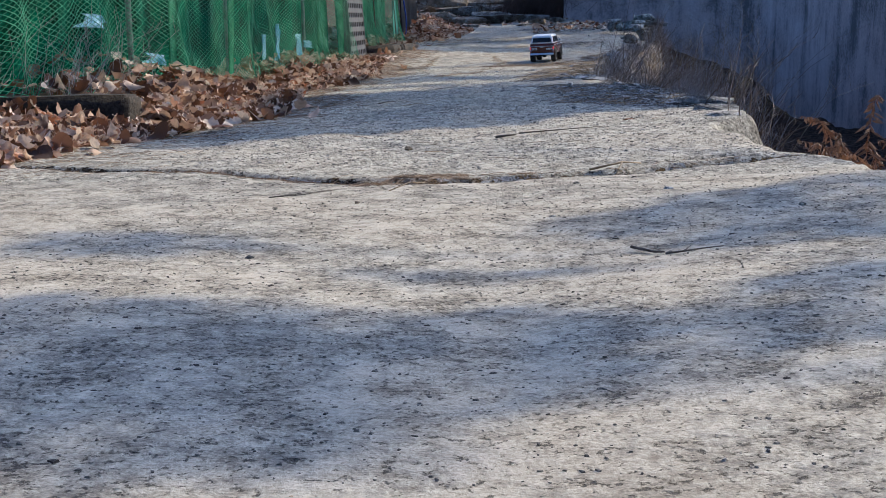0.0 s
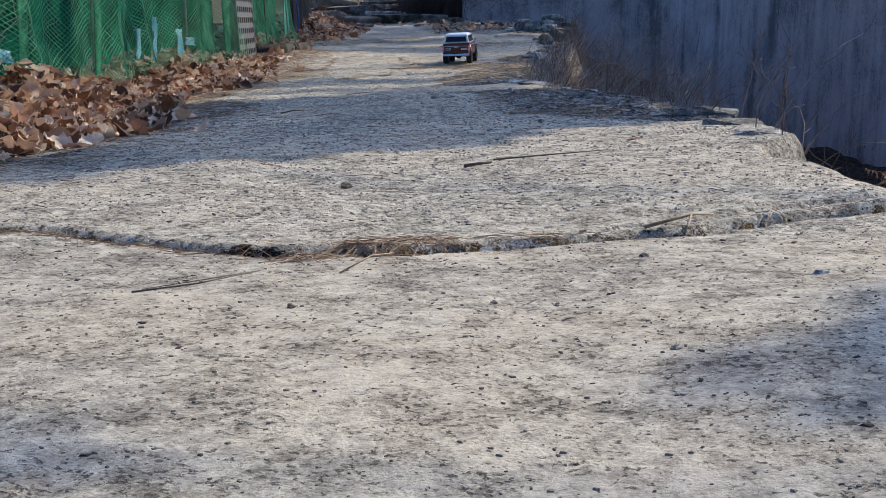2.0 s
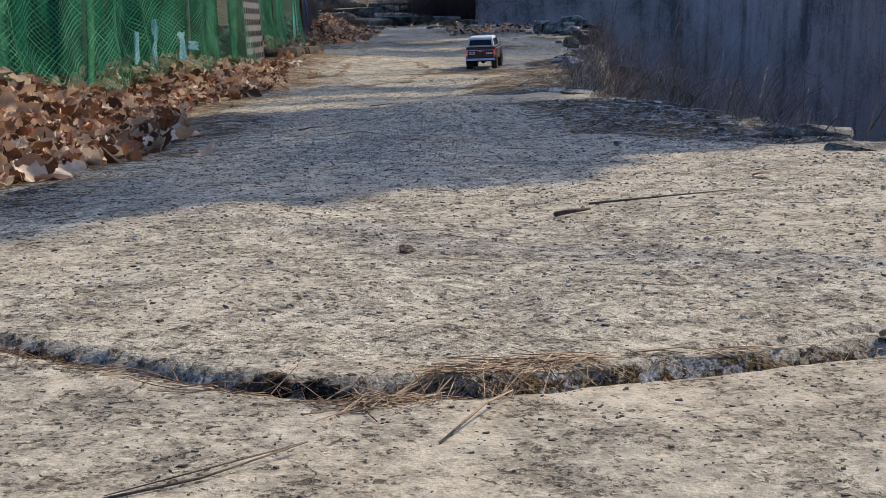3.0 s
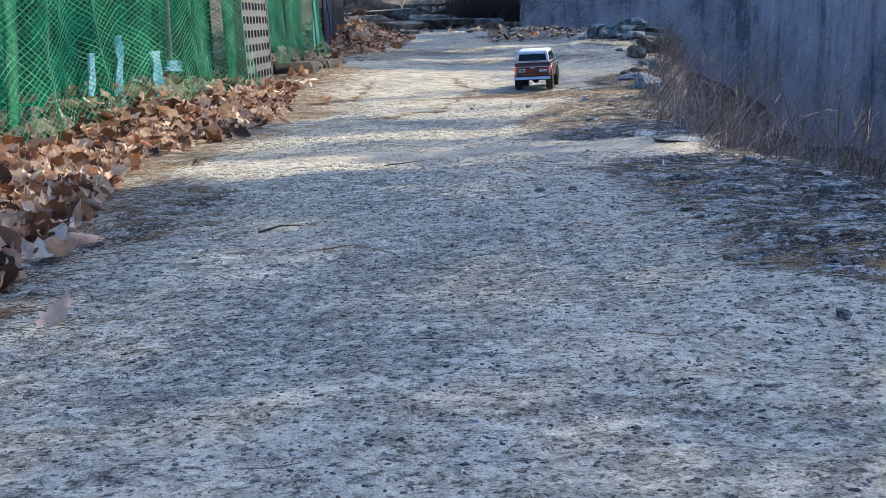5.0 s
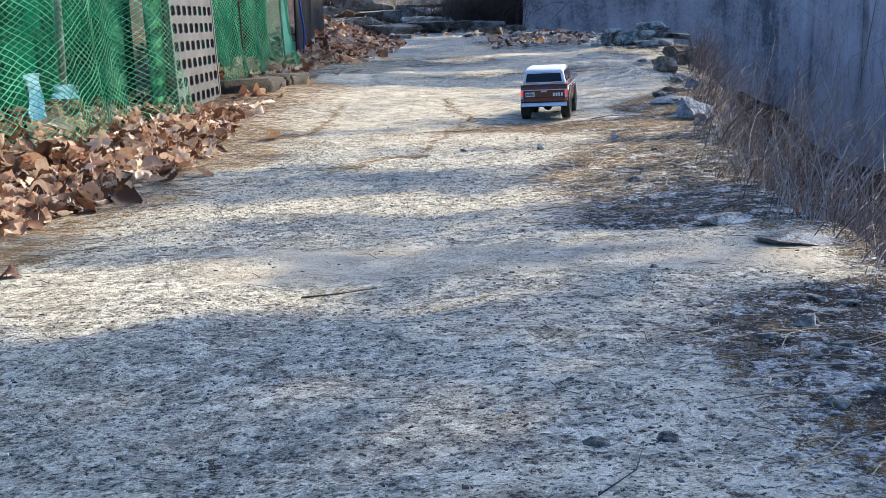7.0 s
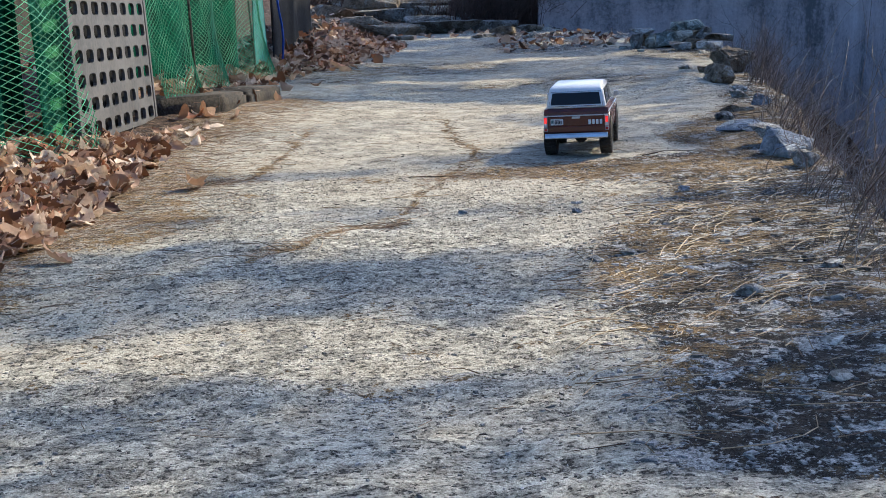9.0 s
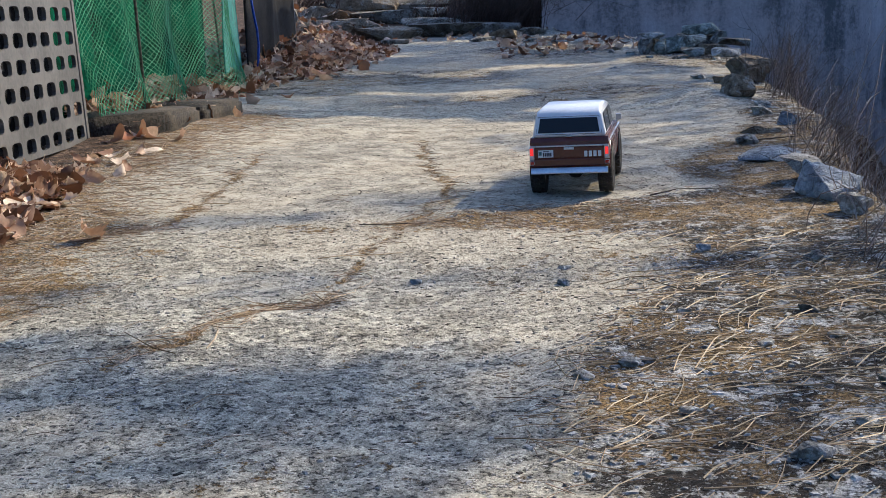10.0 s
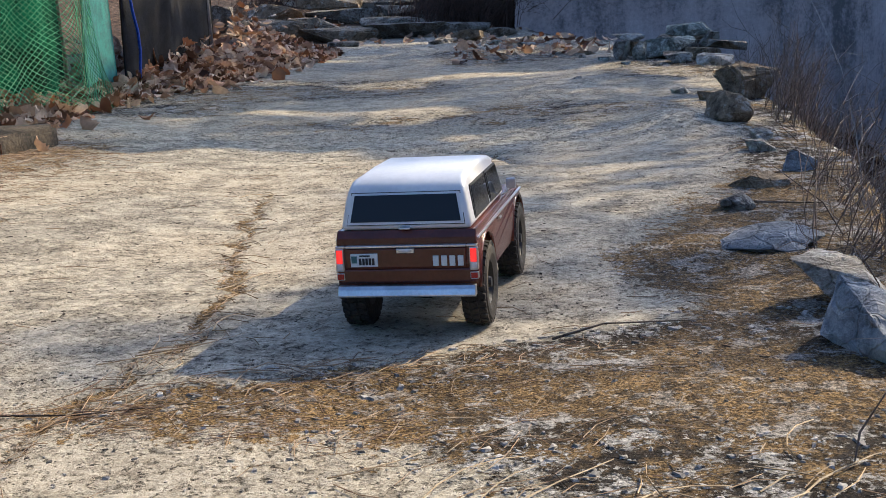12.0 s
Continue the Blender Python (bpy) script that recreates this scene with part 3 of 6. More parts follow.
me.vertices.foreach_set("co", np.stack([px, py, pz_all], 1).ravel())
idx = np.arange(nx * ny).reshape(ny, nx)
quads = np.stack([idx[:-1, :-1], idx[:-1, 1:], idx[1:, 1:], idx[1:, :-1]], -1).reshape(-1, 4)
me.loops.add(quads.size)
me.loops.foreach_set("vertex_index", quads.ravel())
me.polygons.add(len(quads))
me.polygons.foreach_set("loop_start", np.arange(0, quads.size, 4))
me.polygons.foreach_set("loop_total", np.full(len(quads), 4))
me.polygons.foreach_set("use_smooth", np.ones(len(quads), bool))
gmoss = 0.8 * ease((py - 10.0) / 0.2) * ease((11.6 - py) / 0.3) * ease((px - 0.62) / 0.2) + ease((np.interp(py, LEAF_Y, LEAF_X) + 0.5 - px) / 0.2) * ease((py - 6.6) / 0.6) * ease((13 - py) / 1.0) + np.exp(-(((py - 9.88 - 0.04 * vnoise(px, py, 0.2, 51)) / 0.11) ** 2)) + np.exp(-((np.minimum(line_gap(px, py, CRACK_A), line_gap(px, py, CRACK_B)) / 0.06) ** 2)) + ease((py - 8.15) / 0.3) * ease((10.2 - py) / 0.3) * ease((vnoise(px, py, 0.25, 52) - 0.1) / 0.4)
for key, values in (("soil", gsoil), ("smooth", gplain), ("litter", glitter), ("moss", np.clip(gmoss, 0, 1)), ("mortar", strip_mask(px, py, 0.05 * vnoise(px, py, 0.35, 3)))):
    me.attributes.new(key, "FLOAT", "POINT").data.foreach_set("value", values)
me.update()
me.validate()
me.materials.append(M_GROUND)
ground = tagged(new("ground", me), "worn cracked concrete path with soil and leaf litter at its sides", "path", kind="structure")


HEIGHT = [list(map(float, row)) for row in pz_all.reshape(ny, nx)]
XS, YS = list(map(float, xs)), list(map(float, ys))


def gz(x, y):
    """Height of the ground sheet at a place."""
    i = min(max(bisect_right(XS, x) - 1, 0), nx - 2)
    j = min(max(bisect_right(YS, y) - 1, 0), ny - 2)
    u, w = (x - XS[i]) / (XS[i + 1] - XS[i]), (y - YS[j]) / (YS[j + 1] - YS[j])
    a, b = HEIGHT[j], HEIGHT[j + 1]
    return (a[i] * (1 - u) + a[i + 1] * u) * (1 - w) + (b[i] * (1 - u) + b[i + 1] * u) * w


def bisect_right(row, v):
    lo, hi = 0, len(row)
    while lo < hi:
        m = (lo + hi) // 2
        if v < row[m]:
            hi = m
        else:
            lo = m + 1
    return lo


# ------------------------------------------------------------ retaining wall beyond the ditch
WALL = [(1.12, 21.3), (1.06, 20.0), (2.4, 19.85), (3.3, 19.6), (3.8, 18.8), (4.0, 17.2), (4.15, 15.0), (4.35, 12.0), (4.85, 6.0), (5.3, -3.0)]


def wall_mesh():
    bm = bmesh.new()
    pts = [Vector((x, y, 0)) for x, y in WALL]
    fine = []
    for a, b in zip(pts, pts[1:]):
        n = max(1, int((b - a).length / 0.35))
        fine += [a.lerp(b, i / n) for i in range(n)]
    fine.append(pts[-1])
    rings = []
    for i, p in enumerate(fine):
        d = (fine[min(i + 1, len(fine) - 1)] - fine[max(i - 1, 0)]).normalized()
        out = Vector((d.y, -d.x, 0))
        out = -out if out.x < 0 else out
        wob = 0.012 * noise.noise(p * 1.7)
        front = p + out * wob
        back = p + out * 0.4
        top = 1.7
        rings.append([bm.verts.new((front.x - 0.06 * out.x, front.y - 0.06 * out.y, -1.6)), bm.verts.new((front.x, front.y, 0.3)), bm.verts.new((front.x + 0.03 * out.x, front.y + 0.03 * out.y, top - 0.03)),
                      bm.verts.new((front.x + 0.06 * out.x, front.y + 0.06 * out.y, top)), bm.verts.new((back.x, back.y, top)), bm.verts.new((back.x, back.y, -1.6))])
    for a, b in zip(rings, rings[1:]):
        for k in range(6):
            bm.faces.new((a[k], a[(k + 1) % 6], b[(k + 1) % 6], b[k]))
    bm.faces.new(rings[0][::-1]), bm.faces.new(rings[-1])
    bmesh.ops.recalc_face_normals(bm, faces=bm.faces[:])
    return bm


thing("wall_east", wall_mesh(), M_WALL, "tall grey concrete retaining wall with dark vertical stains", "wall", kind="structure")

# ------------------------------------------------------------ unseen pines added beyond the wall, boughs set to shade the path
def pine_tree(x, y, shades, height):
    """A bent pine; each entry of shades is a patch of ground, at a reach along the sun's way, that one bough covers."""
    base = Vector((x, y, gz(x, y)))
    tree = empty("pine_tree", Matrix.Translation(base), "tall unseen pine with a brown trunk, added beyond the wall for shade", "tree", "pines")
    v, f = [], []
    top = Vector((rnd.uniform(-0.3, 0.3), rnd.uniform(-0.3, 0.3), height))
    pts = [top * (i / 8) + Vector((0.15 * math.sin(i * 1.3), 0.12 * math.cos(i * 1.7) - 0.12, 0)) * (i > 0) - Vector((0, 0, 0.1)) * (i == 0) for i in range(9)]
    tube(v, f, pts, 0.16, 0.05, 10)
    trunk = new("trunk", mesh_of("trunk", v, f, M_BARK, True))
    trunk.parent = tree
    for sx, sy, rx, ry, dense, reach in shades:
        c = Vector((sx, sy, 0)) + SUN * reach - base
        k = min(7, max(2, int(c.z / height * 8)))
        v, f = [], []
        a = pts[k - 1]
        tube(v, f, [a, a.lerp(c, 0.5) + Vector((0, 0, 0.15)), c], 0.022, 0.006, 6)
        limb = new("limb", mesh_of("limb", v, f, M_BARK, True))
        limb.parent = tree
        v, f = [], []
        # a bough: a flat cloud of needle tufts, square to nothing in particular
        for _ in range(int(dense * rx * ry * 3.2 / 0.00050)):
            a, r = rnd.uniform(0, 2 * math.pi), math.sqrt(rnd.random())
            wob = 1 + 0.18 * math.sin(3 * a + sx * 7) + 0.14 * math.sin(7 * a + sy * 5)
            gxy = Vector((rx * r * wob * math.cos(a), ry * r * wob * math.sin(a), 0))
            h = rnd.uniform(-0.35, 0.35)
            p = c + gxy + SUN * h
            d = Vector((rnd.gauss(0, 1), rnd.gauss(0, 1), rnd.gauss(0, 0.7))).normalized() * rnd.uniform(0.045, 0.085)
            w = d.cross(Vector((rnd.gauss(0, 1), rnd.gauss(0, 1), rnd.gauss(0, 1)))).normalized() * rnd.uniform(0.011, 0.020)
            n0 = len(v)
            v += [tuple(p - d * 0.5), tuple(p + w), tuple(p + d * 0.5), tuple(p - w), tuple(p + d.cross(w).normalized() * 0.008)]
            f += [(n0, n0 + 1, n0 + 4), (n0 + 1, n0 + 2, n0 + 4), (n0 + 2, n0 + 3, n0 + 4), (n0 + 3, n0, n0 + 4)]
        crown = new("crown", mesh_of("crown", v, f, M_PINE))
        crown.parent = tree
    return tree


pine_tree(6.4, 4.6, [(-0.45, 1.28, 0.36, 0.27, 1.4, 7.6), (-0.42, 1.02, 0.35, 0.18, 1.0, 7.6), (0.58, 2.2, 0.42, 0.40, 0.9, 7.1), (-0.1, 1.32, 0.28, 0.24, 0.9, 7.4), (0.22, 1.34, 0.26, 0.15, 0.8, 7.2), (0.52, 1.55, 0.24, 0.18, 0.7, 7.0), (-1.1, 0.9, 0.5, 0.4, 0.9, 7.7),
                     (-0.62, 2.02, 0.22, 0.14, 0.8, 7.3), (0.0, 1.80, 0.22, 0.06, 0.6, 7.2), (0.9, 2.5, 0.25, 0.4, 0.5, 7.1), (-0.95, 4.0, 0.30, 0.40, 1.3, 7.5)], 4.7)
pine_tree(6.0, 9.3, [(-0.60, 4.25, 0.42, 0.34, 1.3, 7.5), (-0.1, 4.60, 0.42, 0.36, 1.3, 7.2), (-0.12, 5.45, 0.85, 0.60, 1.3, 7.25), (-0.12, 6.35, 0.85, 0.55, 1.3, 7.25), (0.75, 5.9, 0.3, 0.7, 1.1, 7.0), (0.05, 7.1, 0.42, 0.26, 1.0, 7.2), (-0.1, 7.65, 0.95, 0.42, 0.55, 7.2),
                     (-1.95, 5.0, 0.22, 0.35, 0.8, 7.9), (-1.9, 6.5, 0.2, 0.3, 0.8, 7.9), (-1.85, 7.9, 0.2, 0.25, 0.8, 7.9), (-0.78, 5.9, 0.35, 0.5, 1.2, 7.4), (0.45, 5.85, 0.35, 0.4, 1.2, 7.1), (-0.58, 4.88, 0.40, 0.30, 1.2, 7.4), (0.45, 5.0, 0.36, 0.36, 1.0, 7.1), (-0.68, 6.45, 0.35, 0.35, 1.1, 7.4), (0.25, 6.05, 0.3, 0.25, 0.8, 7.2)], 4.7)
pine_tree(6.2, 12.6, [(-0.55, 8.60, 0.55, 0.36, 0.9, 7.4), (0.0, 8.62, 0.30, 0.30, 0.7, 7.2), (0.62, 8.4, 0.35, 0.30, 0.35, 7.0), (0.60, 7.75, 0.42, 0.38, 1.2, 7.0), (1.0, 9.2, 0.25, 0.4, 0.5, 7.0), (0.66, 9.3, 0.22, 0.16, 0.6, 7.0),
                      (-0.15, 9.30, 0.5, 0.20, 0.20, 7.3), (-0.40, 9.97, 0.30, 0.08, 0.6, 7.3), (0.05, 10.13, 0.26, 0.12, 0.5, 7.3), (0.50, 10.42, 0.34, 0.34, 0.45, 7.2), (0.90, 10.5, 0.4, 0.5, 0.40, 7.0)], 4.7)
pine_tree(5.9, 16.5, [(0.68, 11.3, 0.42, 0.60, 0.45, 7.0), (1.15, 11.7, 0.3, 0.8, 0.25, 6.9), (-0.5, 12.75, 0.9, 0.55, 1.1, 7.4), (0.7, 12.5, 0.65, 0.7, 0.9, 7.2), (-0.6, 13.9, 0.8, 0.7, 1.0, 7.5), (0.6, 13.9, 0.8, 0.8, 1.0, 7.2), (-1.45, 12.3, 0.25, 0.22, 0.8, 7.7), (-1.3, 14.6, 0.3, 0.7, 0.8, 7.7)], 4.7)
pine_tree(6.1, 20.5, [(0.3, 15.6, 1.1, 0.9, 1.2, 7.4), (-0.9, 15.5, 0.7, 0.8, 0.9, 7.6), (0.2, 17.4, 1.3, 0.9, 1.2, 7.5), (1.6, 15.6, 0.7, 0.9, 0.7, 7.2), (1.4, 17.2, 0.8, 0.9, 0.8, 7.3), (-0.9, 17.4, 0.7, 0.8, 0.8, 7.6), (0.4, 19.4, 1.4, 0.9, 1.2, 7.4), (1.8, 18.8, 1.0, 1.0, 1.0, 7.2), (-0.9, 19.6, 0.9, 0.9, 1.0, 7.6), (0.0, 21.4, 1.5, 1.0, 1.0, 7.4)], 4.7)

# ------------------------------------------------------------ stones
def stone_bm(sx, sy, sz, seed, blocky=0.5, sub=3):
    bm = bmesh.new()
    bmesh.ops.create_icosphere(bm, subdivisions=sub, radius=1)
    r = random.Random(seed)
    cuts = [(Vector((r.gauss(0, 1), r.gauss(0, 1), r.gauss(0, 0.8))).normalized(), r.uniform(0.42, 0.72)) for _ in range(11)]
    off = Vector((seed * 1.7, seed * 0.9, seed * 2.3))
    for v in bm.verts:
        p = v.co.copy()
        for n, d in cuts:
            over = p.dot(n) - d
            if over > 0:
                p -= n * over * min(1.0, blocky * 1.35)
        p += p.normalized() * (0.10 * noise.noise(p * 1.6 + off) + 0.07 * noise.noise(p * 4.5 + off) + 0.045 * noise.noise(p * 11 + off))
        v.co = Vector((p.x * sx, p.y * sy, p.z * sz)) * 1.25
    return bm


def slab_bm(sx, sy, sz, seed):
    """A split stone: a hull of chance points in a flat box, with chipped edges and a rough skin."""
    r = random.Random(seed * 13 + 5)
    bm = bmesh.new()
    for _ in range(15):
        p = [r.uniform(-1, 1) for _k in range(3)]
        k = r.choice((0, 1, 2, 2))
        p[k] = math.copysign(r.uniform(0.86, 1.0), p[k])
        bm.verts.new((p[0] * sx, p[1] * sy, p[2] * sz))
    hull = bmesh.ops.convex_hull(bm, input=bm.verts[:])
    bmesh.ops.delete(bm, geom=list({g for g in hull["geom_interior"] + hull["geom_unused"] if isinstance(g, bmesh.types.BMVert)}), context="VERTS")
    bmesh.ops.dissolve_limit(bm, angle_limit=radians(12), verts=bm.verts[:], edges=bm.edges[:])
    small = min(sx, sy, sz)
    bmesh.ops.bevel(bm, geom=bm.edges[:], offset=small * 0.14, segments=2, affect="EDGES", clamp_overlap=True)
    bmesh.ops.triangulate(bm, faces=bm.faces[:])
    for _k in range(3):
        long = [ed for ed in bm.edges if ed.calc_length() > small * 0.45]
        if long:
            bmesh.ops.subdivide_edges(bm, edges=long, cuts=1)
            bmesh.ops.triangulate(bm, faces=[fc for fc in bm.faces if len(fc.verts) > 3])
    off = Vector((seed * 1.7, seed * 0.9, seed * 2.3))
    for v in bm.verts:
        q = v.co / small
        v.co += q.normalized() * small * (0.20 * noise.noise(q * 1.1 + off) + 0.09 * noise.noise(q * 3.1 + off) + 0.04 * noise.noise(q * 8 + off))
    bmesh.ops.recalc_face_normals(bm, faces=bm.faces[:])
    return bm


def slab(x, y, sx, sy, sz, turn, seed, material, label, lift=0.0, tilt=0, roll=0, z=None):
    ob = thing("rock", slab_bm(sx, sy, sz, seed), material, label, "rock", "stones along the path", smooth=False)
    ob.matrix_basis = pose(x, y, gz(x, y) + sz * 0.6 + lift if z is None else z, tilt, roll, turn)
    return ob


def rock(x, y, sx, sy, sz, turn, seed, material, label, sink=0.3, tilt=0, blocky=0.6, name="rock", z=None, group="stones along the path"):
    ob = thing(name, stone_bm(sx, sy, sz, seed, blocky), material, label, "rock", group, smooth=False)
    base = gz(x, y) if z is None else z
    ob.matrix_basis = pose(x, y, base + sz * (1 - 2 * sink) * 0.9, tilt, tilt * 0.4, turn)
    return ob


slab(0.965, 10.19, 0.072, 0.075, 0.034, 20, 3, M_ROCK_PALE, "pale angular stone on the broken path edge", 0.0, 6)
slab(0.925, 9.94, 0.075, 0.070, 0.042, -28, 26, M_ROCK_BLUE, "large blue-grey wedge of stone at the broken path edge", -0.012, 10, 12)
slab(0.93, 9.74, 0.035, 0.04, 0.025, 50, 8, M_ROCK_PALE, "small pale stone at the broken path edge", 0.0)
rock(0.96, 10.58, 0.115, 0.085, 0.022, 10, 7, M_ROCK_BLUE, "flat blue-grey stone lying in the soil", 0.25, 0, 0.8)
slab(1.24, 11.45, 0.038, 0.07, 0.068, -8, 19, M_ROCK_BLUE, "upright blue-grey stone on the path edge", z=0.035, tilt=4, roll=10)
slab(1.09, 11.2, 0.055, 0.065, 0.040, 30, 31, M_ROCK_TAN, "tan cracked stone under the upright stone", z=0.03, tilt=6)
rock(0.98, 10.95, 0.034, 0.034, 0.020, 40, 10, M_ROCK, "dull purple-grey stone in dry grass", 0.35)
slab(1.235, 11.78, 0.036, 0.042, 0.026, 30, 12, M_ROCK_PALE, "small pale rubble stone at the path edge", z=0.062)
slab(1.30, 12.05, 0.03, 0.035, 0.022, 80, 33, M_ROCK_PALE, "small pale rubble stone at the path edge", z=0.07)
rock(1.285, 12.40, 0.072, 0.085, 0.052, 15, 13, M_ROCK_TAN, "grey and tan rounded boulder at the path edge", blocky=0.45, z=0.095)
slab(1.55, 13.36, 0.105, 0.11, 0.085, 25, 45, M_ROCK_TAN, "tan hollowed stone block at the path edge", z=0.14, tilt=4)
slab(1.455, 13.40, 0.080, 0.085, 0.020, -10, 14, M_ROCK_PALE, "pale flat slab on the tan stone block", z=0.235, tilt=2, roll=4)
slab(1.34, 13.44, 0.045, 0.05, 0.020, 12, 46, M_ROCK_PALE, "flat pale stone beside the tan block", -0.008)
slab(1.38, 13.15, 0.035, 0.04, 0.02, 50, 47, M_ROCK_TAN, "small tan stone beside the tan block", z=0.115)
# the stone heap before the wall's corner
for x, y, z, sx, sy, sz, turn, tilt, roll, seed, m, lab in [
        (1.42, 15.60, 0.285, 0.105, 0.09, 0.020, 5, 3, 0, 51, M_ROCK_PALE, "pale flat slab on top of the stone heap"), (1.37, 15.45, 0.215, 0.050, 0.06, 0.060, 25, 0, 8, 52, M_ROCK, "upright dark stone in the stone heap"),
        (1.47, 15.42, 0.215, 0.040, 0.06, 0.062, -20, 0, -6, 53, M_ROCK_GREEN, "upright grey-green stone in the stone heap"), (1.63, 15.48, 0.235, 0.165, 0.12, 0.055, 10, -6, -4, 54, M_ROCK_GREEN, "large grey-green slab in the stone heap"),
        (1.79, 15.75, 0.320, 0.135, 0.10, 0.036, -8, 4, -5, 55, M_ROCK_GREEN, "mossy slab lying on top of the stone heap"), (1.88, 15.60, 0.265, 0.050, 0.06, 0.045, 15, 0, 0, 56, M_ROCK, "dark blocky stone in the stone heap"),
        (1.92, 15.30, 0.240, 0.105, 0.085, 0.024, 4, 2, 5, 57, M_ROCK, "flat dark slab at the end of the stone heap"), (1.80, 15.32, 0.185, 0.09, 0.08, 0.05, 40, 0, 0, 58, M_ROCK_TAN, "brown stone under the slabs of the heap"),
        (1.62, 15.12, 0.185, 0.082, 0.06, 0.034, -14, 3, 0, 59, M_ROCK, "dark stone at the foot of the stone heap"), (1.78, 15.85, 0.22, 0.16, 0.12, 0.08, 0, 0, 0, 48, M_ROCK, "buried grey boulder in the stone heap"),
        (1.50, 15.75, 0.20, 0.10, 0.09, 0.07, 33, 0, 0, 49, M_ROCK_TAN, "brown boulder behind the stone heap")]:
    slab(x, y, sx, sy, sz, turn, seed, m, lab, 0.0, tilt, roll, z)
for k, (x, y, sx, sz, turn) in enumerate([(1.20, 15.7, 0.05, 0.025, 30), (1.28, 15.45, 0.045, 0.03, -20), (1.26, 15.95, 0.06, 0.03, 60), (1.10, 16.1, 0.045, 0.02, 10), (1.36, 15.15, 0.05, 0.022, -35), (1.50, 15.0, 0.045, 0.022, 15), (1.70, 14.8, 0.05, 0.025, 80), (1.74, 14.45, 0.06, 0.03, 40),
                                          (1.68, 14.1, 0.05, 0.03, 5), (1.02, 14.3, 0.035, 0.016, 20), (1.62, 13.85, 0.05, 0.03, -50), (0.86, 16.4, 0.05, 0.022, 25), (0.98, 17.2, 0.09, 0.04, 8), (0.80, 17.8, 0.12, 0.05, 33), (1.05, 18.2, 0.10, 0.05, 60), (0.66, 17.0, 0.07, 0.03, 71)]):
    slab(x, y, sx * 0.65, sx * 0.5, sz * 0.6, turn, 60 + k, (M_ROCK_PALE, M_ROCK_GREEN, M_ROCK_TAN)[k % 3], "small broken stone beside the stone heap", -sz * 0.2, 4 * (k % 3) - 4)
rock(0.56, 7.22, 0.065, 0.06, 0.016, -8, 22, M_ROCK_PALE, "flat lump of broken pale concrete", 0.35, 3, 0.9)
rock(0.48, 7.46, 0.075, 0.05, 0.014, 5, 23, M_ROCK_PALE, "flat pale grey stone at the strip's end", 0.35, 3, 0.9)
slab(0.69, 3.70, 0.045, 0.05, 0.035, 20, 24, M_ROCK, "broken concrete lump at the path edge", -0.035, 6)
slab(0.74, 4.16, 0.06, 0.07, 0.025, 50, 25, M_ROCK_PALE, "broken pale concrete lump at the path edge", -0.03, 6)
slab(0.78, 4.52, 0.08, 0.07, 0.025, 10, 26, M_ROCK, "eroded concrete lump at the path edge", -0.03, 5)
slab(0.81, 5.0, 0.08, 0.10, 0.03, 70, 27, M_ROCK, "eroded stone under moss at the path edge", -0.03, 5)
# rough stone steps at the far end of the path
STEPS = [(-0.45, 19.35, 0.42, 0.24, 0.085, 6), (0.15, 19.5, 0.46, 0.26, 0.095, -3), (0.62, 19.7, 0.30, 0.24, 0.08, 12), (0.62, 18.7, 0.20, 0.18, 0.055, 30), (0.88, 19.0, 0.16, 0.15, 0.05, 8), (0.40, 18.5, 0.12, 0.10, 0.03, 50), (-0.95, 19.8, 0.26, 0.24, 0.10, -14), (-1.30, 18.7, 0.16, 0.15, 0.15, 30), (-1.12, 18.9, 0.13, 0.12, 0.09, 64),
         (-0.75, 20.6, 0.38, 0.26, 0.09, 9), (-0.05, 20.75, 0.40, 0.26, 0.085, -6), (0.45, 20.9, 0.30, 0.24, 0.08, 10), (-1.2, 21.4, 0.34, 0.26, 0.12, 18), (-0.55, 21.7, 0.40, 0.28, 0.10, -4), (0.15, 21.9, 0.42, 0.3, 0.10, 8), (-0.9, 22.7, 0.45, 0.3, 0.12, 3), (0.0, 23.0, 0.5, 0.3, 0.13, -9), (-0.35, 18.45, 0.13, 0.10, 0.03, 10)]
for k, (x, y, sx, sy, sz, turn) in enumerate(STEPS):
    ob = slab(x, y, sx, sy, sz, turn, 80 + k, M_MOSSY if k % 3 else M_ROCK_TAN, "rough mossy natural stone step under dry leaves", -sz * 0.25, 3 * (k % 3) - 3, 2 * (k % 4) - 3)
    ob.name = "stone_step"
